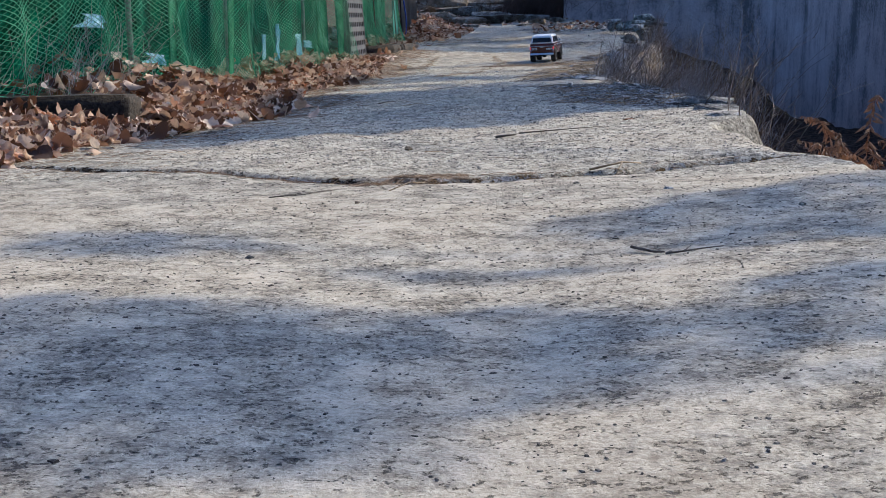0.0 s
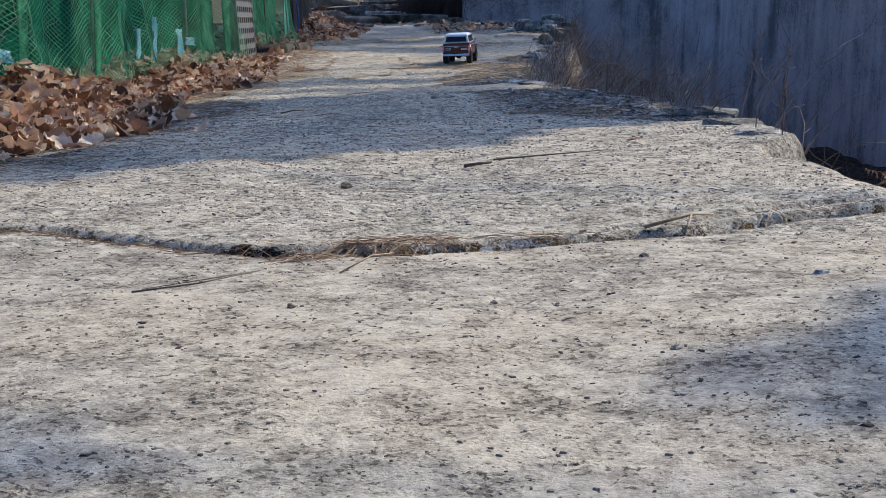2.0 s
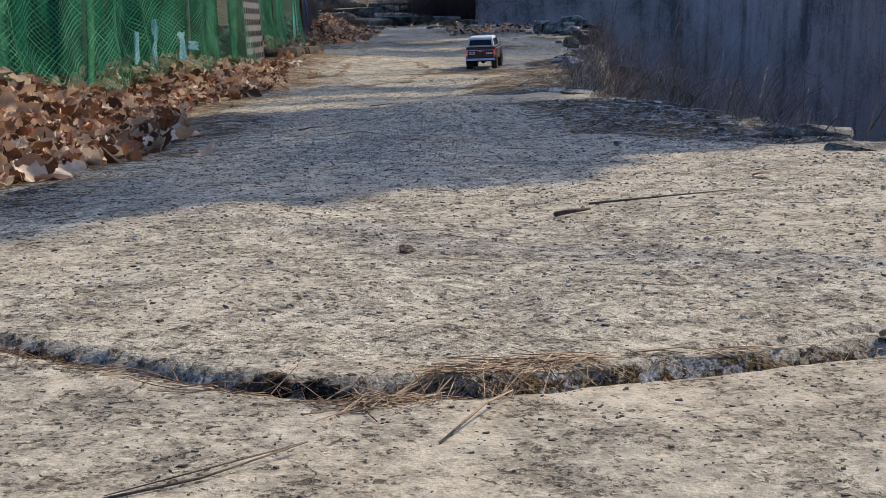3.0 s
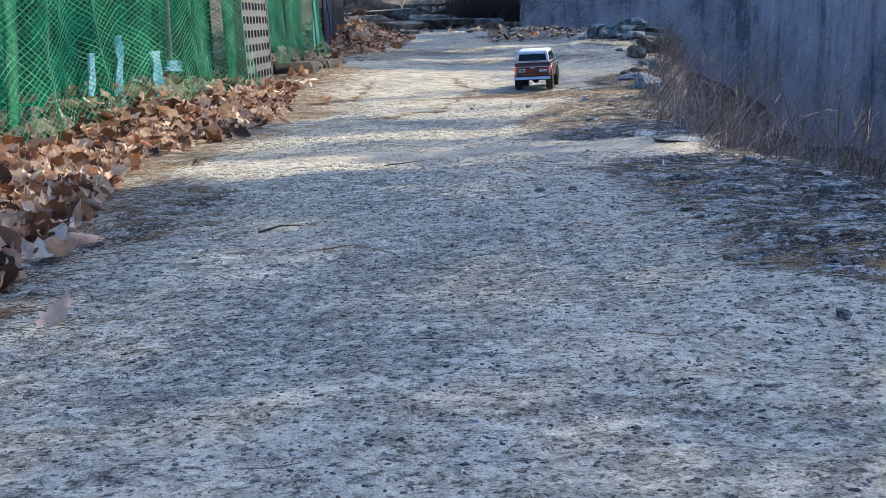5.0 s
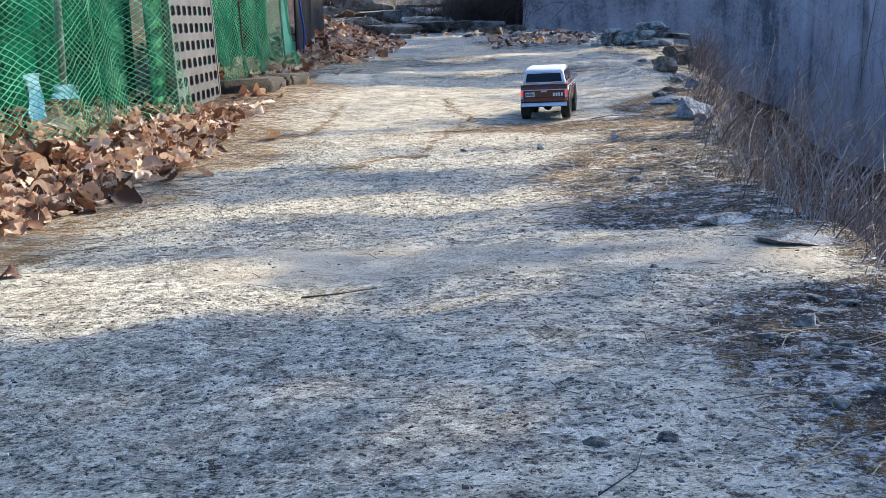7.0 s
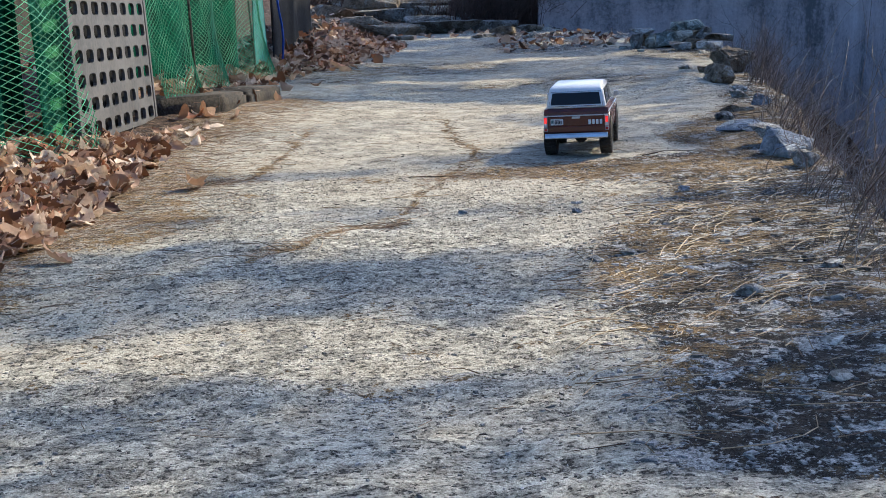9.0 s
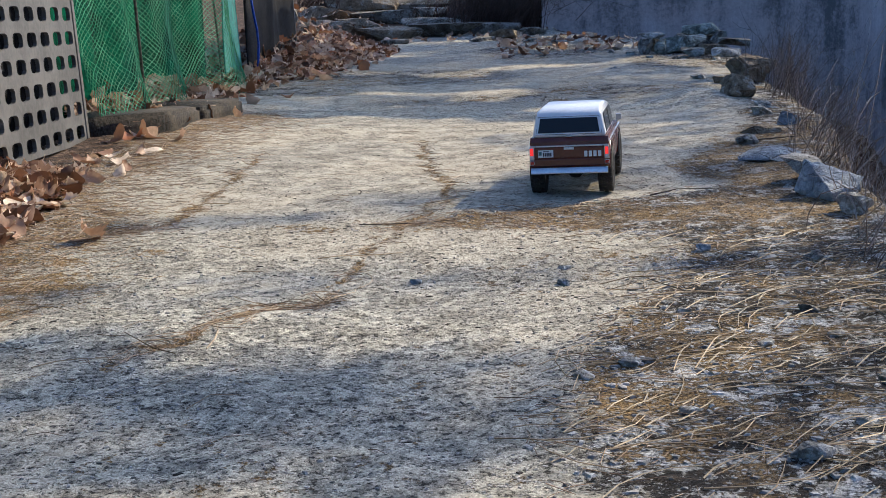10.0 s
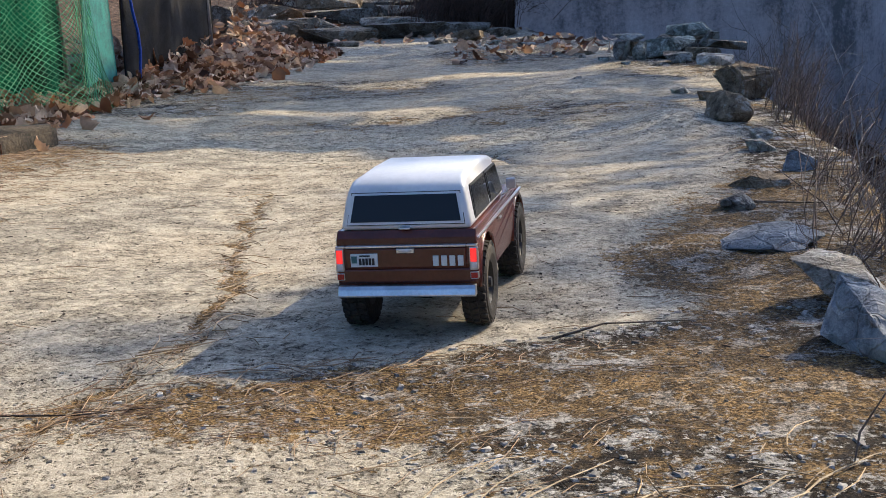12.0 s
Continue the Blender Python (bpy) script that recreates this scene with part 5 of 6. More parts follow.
        # mirror
        mir = part("mirror", box_bm(s * 0.112 - 0.0075, s * 0.112 + 0.0075, 0.030, 0.037, 0.158, 0.174, 0.002), M_CHROME, truck, "chrome door mirror")
        v, f = [], []
        tube(v, f, [(s * 0.096, 0.036, 0.148), (s * 0.104, 0.035, 0.152), (s * 0.110, 0.034, 0.162)], 0.0018, 0.0016, 6)
        stem = new("mirror_stem", mesh_of("mirror_stem", v, f, M_CHROME, True))
        stem.parent = mir
        # tail lamp: bezel, lit red lens, white lens; reflector below
        x0 = s * 0.0965
        bez = part("tail_lamp", box_bm(x0 - 0.0062, x0 + 0.0062, back - 0.0045, back + 0.004, 0.092, 0.1235, 0.0015), M_CHROME, truck, "chrome tail lamp bezel")
        part("red_lens", box_bm(x0 - 0.0044, x0 + 0.0044, back - 0.0062, back - 0.002, 0.1035, 0.1215, 0.0008), M_REDLAMP, bez, "lit red lens")
        part("white_lens", box_bm(x0 - 0.0044, x0 + 0.0044, back - 0.0062, back - 0.002, 0.0945, 0.1028, 0.0008), M_CLEAR, bez, "white reversing lens")
        rf = part("reflector", box_bm(x0 - 0.0058, x0 + 0.0058, back - 0.0038, back + 0.004, 0.080, 0.0897, 0.0008), M_CHROME, truck, "chrome reflector rim")
        part("red_face", box_bm(x0 - 0.0047, x0 + 0.0047, back - 0.0048, back - 0.001, 0.0811, 0.0886, 0.0005), M_RED, rf, "red reflector")
        # wheel arch lips
        for cy in (ra, fa):
            v, f = [], []
            tube(v, f, [(s * 0.1015, y, z) for y, z in arch(cy, 0.0655, 0.066, 16)], 0.0032, 0.0032, 6)
            lip = new("arch_lip", mesh_of("arch_lip", v, f, M_PAINT, True))
            lip.parent = truck
        part("door_handle", box_bm(s * 0.1035 - 0.002, s * 0.1035 + 0.002, -0.045, -0.028, 0.1255, 0.129, 0.0008), M_CHROME, truck, "chrome door handle")
        part("headlight", box_bm(s * 0.068 - 0.017, s * 0.068 + 0.017, nose - 0.004, nose + 0.004, 0.098, 0.128, 0.004), M_CLEAR, truck, "round-edged headlight")
        part("shock", box_bm(s * 0.058 - 0.006, s * 0.058 + 0.006, ra - 0.018, ra - 0.006, 0.05, 0.11, 0.003), M_BLACK, truck)
        wheel_parts(truck, s * 0.0885, ra, s)
        wheel_parts(truck, s * 0.0885, fa, s)
    pane("windshield", [(-0.078, 0.062, 0.152), (0.078, 0.062, 0.152), (0.070, 0.040, 0.20), (-0.070, 0.040, 0.20)], (0, 1, 0.5), M_GLASS, 0.003, truck, "smoked windshield")
    # tailgate, chrome strip, handle
    part("tailgate", box_bm(-0.086, 0.086, back - 0.0042, back + 0.004, 0.0965, 0.1225, 0.0012), M_PAINT, truck, "brown tailgate panel")
    part("tail_panel", box_bm(-0.1, 0.1, back - 0.0032, back + 0.004, 0.0765, 0.0945, 0.002), M_PAINT, truck)
    part("chrome_strip", box_bm(-0.0865, 0.0865, back - 0.0062, back + 0.002, 0.1240, 0.1272, 0.0008), M_CHROME, truck, "chrome strip over the tailgate")
    for s in (-1, 1):
        part("chrome_end", box_bm(min(s * 0.0875, s * 0.1015), max(s * 0.0875, s * 0.1015), back - 0.0056, back + 0.012, 0.1240, 0.1272, 0.0008), M_CHROME, truck, "chrome corner strip")
    hnd = part("tailgate_handle", box_bm(-0.013, 0.013, back - 0.0068, back - 0.002, 0.1165, 0.1228, 0.0008), M_CHROME, truck, "chrome tailgate handle")
    part("grip", box_bm(-0.0075, 0.0075, back - 0.0082, back - 0.005, 0.1180, 0.1215, 0.0006), M_CLEAR, hnd)
    # number plate with plain bars
    plate = part("number_plate", box_bm(-0.0800, -0.0405, back - 0.0064, back - 0.003, 0.0985, 0.1165, 0.0008), M_PLATE, truck, "white number plate")
    y0, y1 = back - 0.0072, back - 0.005
    part("print_bar", box_bm(-0.0665, -0.0515, y0, y1, 0.1128, 0.1148), M_INK, plate, "small dark bar")
    for k in range(5):
        part("print_bar", box_bm(-0.0675 + k * 0.0047, -0.0675 + k * 0.0047 + 0.0035, y0, y1, 0.1015, 0.1105), M_INK, plate, "dark bar")
    part("emblem", box_bm(-0.0785, -0.0705, y0, y1, 0.104, 0.1135, 0.0003), M_PLATEBLUE, plate, "blue-green printed patch")
    # maker's badge as four plain blocks
    for k in range(4):
        part("badge_block", box_bm(0.0390 + k * 0.0118, 0.0390 + k * 0.0118 + 0.0080, back - 0.0062, back - 0.003, 0.0985, 0.1125, 0.0006), M_PLATE, truck, "white raised badge block")
    # bumpers
    bump = [(back - 0.015, 0.0585), (back - 0.017, 0.0605), (back - 0.0145, 0.0685), (back - 0.0115, 0.0735), (back - 0.002, 0.0735), (back - 0.002, 0.0585)]
    part("rear_bumper", prism_bm(bump, -0.099, 0.099, 0.001), M_CHROME, truck, "brushed chrome rear bumper")
    part("front_bumper", box_bm(-0.1, 0.1, nose + 0.003, nose + 0.014, 0.062, 0.078, 0.002), M_CHROME, truck, "chrome front bumper")
    part("grille", box_bm(-0.048, 0.048, nose - 0.002, nose + 0.003, 0.10, 0.126, 0.001), M_BLACK, truck)
    # underside
    part("chassis", box_bm(-0.045, 0.045, -0.222, 0.21, 0.062, 0.088, 0.004), M_BLACK, truck)
    part("inner_well", box_bm(-0.09, 0.09, -0.226, 0.205, 0.0885, 0.128, 0.004), M_BLACK, truck)
    for cy in (ra, fa):
        v, f = [], []
        tube(v, f, [(-0.075, cy, 0.0575), (0.0, cy, 0.0575), (0.075, cy, 0.0575)], 0.009, 0.009, 10)
        ax = new("axle", mesh_of("axle", v, f, M_BLACK, True))
        ax.parent = truck
        part("differential", stone_bm(0.017, 0.017, 0.017, 2, 0.0, 2), M_BLACK, ax)
        ax.children[0].location = (0.008, cy, 0.055)
    part("skid_plate", box_bm(-0.03, 0.03, -0.06, 0.06, 0.045, 0.061, 0.006), M_BLACK, truck)
    return truck


TX, TY, TYAW = 0.412, 10.325, -11.0
tz = sum(gz(TX + a, TY + b) for a, b in ((-0.09, -0.15), (0.06, -0.18), (0.12, 0.13), (-0.03, 0.17))) / 4
toy_truck(pose(TX, TY, tz + 0.001, 1.4, -1.6, TYAW) @ Matrix.Diagonal((0.92, 0.97, 0.97, 1)))

# ------------------------------------------------------------ fallen leaves
def leaf_shape(seed):
    """Verts and faces of a curled dry leaf about 1 long, lobed and wavy at the edge, folded along its midrib."""
    r = random.Random(seed)
    n = 10
    wide, curl, cup = r.uniform(0.26, 0.42), r.uniform(-0.8, 1.1), r.uniform(0.15, 0.95) * r.choice((-1, 1, 1))
    twist, lobe, ph = r.uniform(-0.8, 0.8), r.uniform(0.02, 0.11), r.uniform(0, 6)
    v, f = [], []
    for i in range(n + 1):
        t = i / n
        w = wide * math.sin(math.pi * min(1, (0.05 + 0.95 * t) ** 0.8)) * (1 + lobe * math.cos(i * math.pi) + 0.1 * math.sin(i * 2.6 + ph))
        z0 = curl * (t - 0.5) ** 2
        for u in (-1, -0.5, 0, 0.5, 1):
            a = abs(u) * w
            x = u * w * (1 - 0.25 * abs(cup) * abs(u))
            z = z0 + cup * a * a * 2.2 + 0.06 * abs(u) * math.sin(5.5 * t * (1 + 0.3 * u) + ph + 2 * u) + u * w * twist * (t - 0.5)
            v.append((x, t - 0.5 + 0.02 * abs(u) * math.cos(i * math.pi), z))
    for i in range(n):
        for k in range(4):
            a = i * 5 + k
            f.append((a, a + 1, a + 6, a + 5))
    v += [(-0.010, -0.68, 0.02), (0.010, -0.68, 0.02), (0.012, -0.46, v[2][2]), (-0.012, -0.46, v[2][2])]
    k = len(v)
    f.append((k - 4, k - 3, k - 2, k - 1))
    return v, f


LEAVES = [leaf_shape(k) for k in range(20)]
leaf_meshes = []
for k, (lv, lf) in enumerate(LEAVES):
    leaf_meshes.append(mesh_of("dry_leaf", lv, lf, M_LEAF, True))


def leaf_spot():
    """A place among the drifts: along the left bank, thinning towards the path."""
    pick = rnd.random()
    if pick < 0.62:
        y = rnd.uniform(3.2, 10.6)
        x = float(np.interp(y, LEAF_Y, LEAF_X)) + 0.10 - abs(rnd.gauss(0, 0.36))
    elif pick < 0.92:
        y = rnd.uniform(11.7, 17.8)
        x = float(np.interp(y, LEAF_Y, LEAF_X)) + 0.05 - abs(rnd.gauss(0, 0.30))
    elif pick < 0.945:
        y = rnd.choice((rnd.uniform(3.4, 6.0), rnd.uniform(7.5, 16)))
        x = float(np.interp(y, LEAF_Y, LEAF_X)) + 0.02 + abs(rnd.gauss(0, 0.09))
    elif pick < 0.98:
        y = rnd.uniform(15.8, 22)
        x = rnd.uniform(0.5, 1.6) if y < 18.5 else rnd.uniform(-1.5, 1.2)
    else:
        y = rnd.uniform(4, 16)
        x = float(np.interp(y, EDGE_Y, EDGE_X)) + 0.32 + abs(rnd.gauss(0.1, 0.4))
    return x, y


def leaf_pose(x, y, size, pile):
    z = gz(x, y) + 0.012 + pile
    up = rnd.gauss(0, 29)
    return Matrix.Translation((x, y, z)) @ Euler((radians(up), radians(rnd.gauss(0, 29)), rnd.uniform(0, 6.283))).to_matrix().to_4x4() @ Matrix.Scale(size, 4)


kept, lv_all, lf_all = 0, [], []
for k in range(10500):
    x, y = leaf_spot()
    if x < -1.15 and 4.5 < y < 4.8:
        continue
    deep = max(0.0, float(np.interp(y, LEAF_Y, LEAF_X)) - x)
    size, pile = rnd.uniform(0.048, 0.105), rnd.uniform(0, min(0.12, 0.22 * deep))
    m = leaf_pose(x, y, size, pile)
    i = rnd.randrange(20)
    if kept < 290 and 4.0 < y < 10.6 and -1.55 < x < -0.9 and pile > 0.3 * min(0.12, 0.22 * deep):
        ob = tagged(new("dry_leaf", leaf_meshes[i]), "curled dry brown leaf in the drift by the fence", "leaf", "fallen leaves")
        ob.matrix_basis = m
        kept += 1
    else:
        n0 = len(lv_all)
        lv_all += [tuple(m @ Vector(c)) for c in LEAVES[i][0]]
        lf_all += [tuple(n0 + q for q in face) for face in LEAVES[i][1]]
tagged(new("leaf_litter", mesh_of("leaf_litter", lv_all, lf_all, M_LITTER, True)), "deep drift of curled dry brown leaves", "leaves", kind="stuff")
for x, y, s, turn, lab in [(-1.03, 5.54, 0.09, 20, "pale dry leaf lying flat on the path"), (-0.97, 4.96, 0.10, 80, "upright curled dry leaf at the drift's edge"), (-0.975, 5.32, 0.095, 150, "pale curled leaf on the path"), (-1.10, 4.6, 0.11, 200, "large dry leaf at the drift's edge"),
                           (-0.9, 7.3, 0.09, 10, "dry leaf at the drift's edge"), (0.421, 4.108, 0.05, 60, "small orange leaf on the slab")]:
    ob = tagged(new("dry_leaf", leaf_meshes[rnd.randrange(20)]), lab, "leaf", "fallen leaves")
    ob.matrix_basis = Matrix.Translation((x, y, gz(x, y) + 0.010)) @ Euler((radians(rnd.uniform(-9, 9)), radians(rnd.uniform(-9, 9)), radians(turn))).to_matrix().to_4x4() @ Matrix.Scale(s * 0.75, 4)

# ------------------------------------------------------------ needles, straw, gravel
def strands(name, spots, material, label, category, lo, hi, r, bend=0.1):
    v, f = [], []
    for x, y, turn in spots:
        l = rnd.uniform(lo, hi)
        d = Vector((math.cos(turn), math.sin(turn), 0))
        side = Vector((-d.y, d.x, 0)) * l * rnd.gauss(0, bend)
        hop = abs(rnd.gauss(0, 0.04)) * l
        pts = []
        for t in (-0.5, -0.25, 0, 0.25, 0.5) if l > 0.08 else (-0.5, 0, 0.5):
            q = Vector((x, y, 0)) + d * l * t + side * (1 - 4 * t * t)
            q.z = gz(q.x, q.y)
            pts.append(q)
        top = sorted(q.z for q in pts)[len(pts) // 2]
        for q, t in zip(pts, (-0.5, -0.25, 0, 0.25, 0.5) if l > 0.08 else (-0.5, 0, 0.5)):
            q.z = max(q.z, top - 0.012) + r + hop * (1 - 4 * t * t) + 0.002 * rnd.random()
        tube(v, f, pts, r * rnd.uniform(0.7, 1.2), r * 0.6, 3)
    return tagged(new(name, mesh_of(name, v, f, material)), label, category, kind="stuff")


def near_line(pts, n, spread):
    out = []
    for _ in range(n):
        i = rnd.randrange(len(pts) - 1)
        t = rnd.random()
        (ax, ay), (bx, by) = pts[i], pts[i + 1]
        out.append((ax + (bx - ax) * t + rnd.gauss(0, spread), ay + (by - ay) * t + rnd.gauss(0, spread), math.atan2(by - ay, bx - ax) + rnd.gauss(0, 0.7)))
    return out


needles = []
for _ in range(4200):
    y = rnd.uniform(3.0, 12.4)
    x = float(np.interp(y, LEAF_Y, LEAF_X)) + rnd.uniform(-0.1, 0.50) * rnd.random() + 0.02
    needles.append((x, y, rnd.gauss(0.6, 0.9)))
for _ in range(1100):
    y = rnd.choice((rnd.uniform(5.0, 7.0), rnd.uniform(8.2, 9.6), rnd.uniform(7.6, 11.2), rnd.uniform(9.7, 10.05)))
    x = max(float(np.interp(y, SOIL_Y, SOIL_X)), -0.1) + abs(rnd.gauss(0.14, 0.22))
    if x < float(np.interp(y, EDGE_Y, EDGE_X)) + 0.05:
        needles.append((x, y, rnd.gauss(0.2, 0.8)))
needles += near_line(CRACK_A, 330, 0.018) + near_line(CRACK_B, 200, 0.03) + near_line([(-0.85, 3.1), (-0.62, 3.03), (-0.4, 2.9), (-0.25, 2.86)], 150, 0.012)
needles += near_line([(-0.3, 2.85), (-0.2, 2.91), (-0.08, 2.97)], 420, 0.013) + near_line([(0.0, 2.98), (0.2, 2.99), (0.4, 3.1), (0.6, 3.15)], 60, 0.006)
for _ in range(1900):
    y = rnd.uniform(9.0, 12.2)
    needles.append((float(np.interp(y, [9, 9.6, 10.5, 11.5, 12.2], [-0.95, -0.85, -0.85, -0.8, -0.7])) + rnd.gauss(0.02, 0.12), y, rnd.gauss(0.7, 0.6)))
for _ in range(380):
    needles.append((rnd.uniform(-0.9, 0.6), rnd.uniform(3.2, 12.5), rnd.gauss(0.3, 1.0)))
strands("pine_needles", needles, M_NEEDLE, "scattered brown dry pine needles on the path", "needles", 0.02, 0.08, 0.00065)
straw = []
for _ in range(270):
    y = rnd.choice((rnd.uniform(7.6, 9.2), rnd.uniform(8.3, 9.6), rnd.uniform(5.1, 6.6)))
    x = max(float(np.interp(y, SOIL_Y, SOIL_X)), 0.0) + abs(rnd.gauss(0.15, 0.22))
    if x < float(np.interp(y, EDGE_Y, EDGE_X)) + 0.06:
        straw.append((x, y, rnd.gauss(0.45, 0.55)))
for _ in range(170):
    straw.append((rnd.gauss(0.60, 0.13), rnd.choice((rnd.uniform(8.2, 9.0), rnd.uniform(8.5, 9.7))), rnd.gauss(0.35, 0.7)))
straw += near_line(CRACK_A, 30, 0.02) + near_line(CRACK_B, 14, 0.02)
strands("straw", straw, M_STRAW, "bleached dry grass stalks lying on soil", "straw", 0.04, 0.17, 0.0010, 0.18)


CHIP_V = [(-1, -0.8, -1), (0.9, -1, -1), (1, 0.7, -1), (-0.7, 1, -1), (-0.6, -0.6, 0.9), (0.7, -0.5, 0.6), (0.45, 0.6, 1), (-0.5, 0.5, 0.5)]
CHIP_F = [(0, 1, 5, 4), (1, 2, 6, 5), (2, 3, 7, 6), (3, 0, 4, 7), (4, 5, 6, 7)]


def grains(name, count, material, label, lo, hi, spot, flat=0.6):
    v, f = [], []
    for _ in range(count):
        x, y = spot()
        s = lo + (hi - lo) * rnd.random() ** 2.2
        z = gz(x, y) + s * 0.2 * flat
        a = rnd.uniform(0, 6.28)
        ca, sa = math.cos(a), math.sin(a)
        n0 = len(v)
        long, slim = rnd.uniform(0.9, 1.7), rnd.uniform(0.6, 1.0)
        for c in CHIP_V:
            q = (c[0] * rnd.uniform(0.55, 1.2) * s * long, c[1] * rnd.uniform(0.55, 1.2) * s * slim, c[2] * rnd.uniform(0.6, 1.2) * s * flat)
            v.append((x + ca * q[0] - sa * q[1], y + sa * q[0] + ca * q[1], z + q[2]))
        f += [tuple(n0 + i for i in t) for t in CHIP_F]
    return tagged(new(name, mesh_of(name, v, f, material)), label, "gravel", kind="stuff")


def on_path():
    y = rnd.uniform(0.9, 12.5)
    return rnd.uniform(-0.95, float(np.interp(y, EDGE_Y, EDGE_X)) - 0.02), y


def on_rough():
    y = rnd.choice((rnd.uniform(3.1, 6.96), rnd.uniform(3.1, 6.96), rnd.uniform(7.5, 10.0)))
    return rnd.uniform(-0.9, float(np.interp(y, EDGE_Y, EDGE_X)) - 0.02), y


def on_smooth():
    if rnd.random() < 0.72:
        return rnd.uniform(-0.7, 0.8), rnd.uniform(0.9, 3.0)
    return rnd.uniform(-0.8, 0.9), rnd.uniform(9.9, 12.2)


def on_soil():
    while True:
        y = rnd.uniform(4.9, 10.2)
        x = float(np.interp(y, SOIL_Y, SOIL_X)) + abs(rnd.gauss(0, 0.25))
        if x < float(np.interp(y, EDGE_Y, EDGE_X)):
            return x, y


grains("gravel", 9000, M_CHIP, "small pale gravel and grit set in the rough path", 0.0014, 0.0042, on_rough, 0.6)
grains("gravel", 6000, M_CHIP_GREY, "small dark gravel set in the rough path", 0.0014, 0.0038, on_rough, 0.5)
grains("grit", 7000, M_CHIP_GREY, "fine brown grit set in the smooth slab", 0.001, 0.0028, on_smooth, 0.6)
grains("gravel", 4200, M_CHIP, "mixed pale gravel lying on dark soil", 0.0014, 0.0075, on_soil, 0.35)
grains("bark_bits", 2200, M_CHIP_DARK, "dark bark and twig bits scattered on the path", 0.0015, 0.0055, on_path, 0.3)

# ------------------------------------------------------------ twigs
def twig(pts, r, label, fork=None, material=None):
    v, f = [], []
    line = [(x, y, gz(x, y) + r + dz) for x, y, dz in pts]
    tube(v, f, line, r, r * 0.5, 6)
    if fork:
        tube(v, f, [line[fork[0]], (fork[1], fork[2], gz(fork[1], fork[2]) + r + fork[3])], r * 0.7, r * 0.35, 5)
    return tagged(new("twig", mesh_of("twig", v, f, material or M_TWIG, True)), label, "twig", "twigs")


twig([(0.205, 1.945, 0.004), (0.235, 1.905, 0.001), (0.25, 1.90, 0)], 0.0026, "short dark twig lying on bare concrete")
twig([(0.25, 1.89, 0), (0.275, 1.88, 0.002), (0.305, 1.895, 0.001), (0.335, 1.89, 0.003)], 0.0018, "crooked dark twig lying on bare concrete", (1, 0.29, 1.91, 0.004))
twig([(-0.47, 2.62, 0), (-0.40, 2.66, 0.002), (-0.33, 2.73, 0.006)], 0.0012, "bent double needle twig on sunlit concrete", (2, -0.46, 2.63, 0.001))
twig([(0.07, 3.90, 0), (0.2, 3.92, 0.003), (0.33, 3.95, 0.002)], 0.0022, "thin straight stick on the rough slab")
twig([(0.0, 3.80, 0.001), (0.03, 3.81, 0.003), (0.06, 3.83, 0.001)], 0.0045, "short piece of dark bark on the rough slab")
twig([(-0.40, 5.57, 0), (-0.33, 5.575, 0.004), (-0.26, 5.52, 0)], 0.0012, "bent pale stick on the rough slab", material=M_STRAW)
twig([(-0.53, 5.83, 0), (-0.49, 5.86, 0.003), (-0.45, 5.865, 0)], 0.0025, "dark stick on the rough slab")
twig([(-0.32, 6.93, 0.0), (-0.26, 6.92, 0.002), (-0.20, 6.93, 0.001)], 0.0017, "thin dark stick at the mortar strip")
twig([(0.02, 5.95, 0), (0.06, 6.0, 0.004), (0.08, 6.08, 0.002)], 0.0008, "pale dry stick on the path")
twig([(0.55, 10.05, 0.005), (0.62, 10.1, 0.008), (0.75, 10.12, 0.004)], 0.0018, "dark stick on mossy soil")
twig([(-0.12, 9.85, 0), (0.0, 9.84, 0.003), (0.14, 9.87, 0.001)], 0.0014, "dark stick across the path")
twig([(1.02, 10.95, 0.01), (1.08, 10.7, 0.05), (1.22, 10.45, 0.04)], 0.0018, "bare branch leaning over stones", (1, 1.05, 11.1, 0.09))
twig([(-0.23, 2.74, 0), (-0.19, 2.81, 0.01), (-0.16, 2.88, 0.004)], 0.0013, "pale broken stalk beside the joint", material=M_STRAW)
twig([(0.22, 3.02, 0.002), (0.3, 3.06, 0.012), (0.35, 3.12, 0.006)], 0.003, "pale forked twig across the joint", (1, 0.28, 3.02, 0.002), M_STRAW)

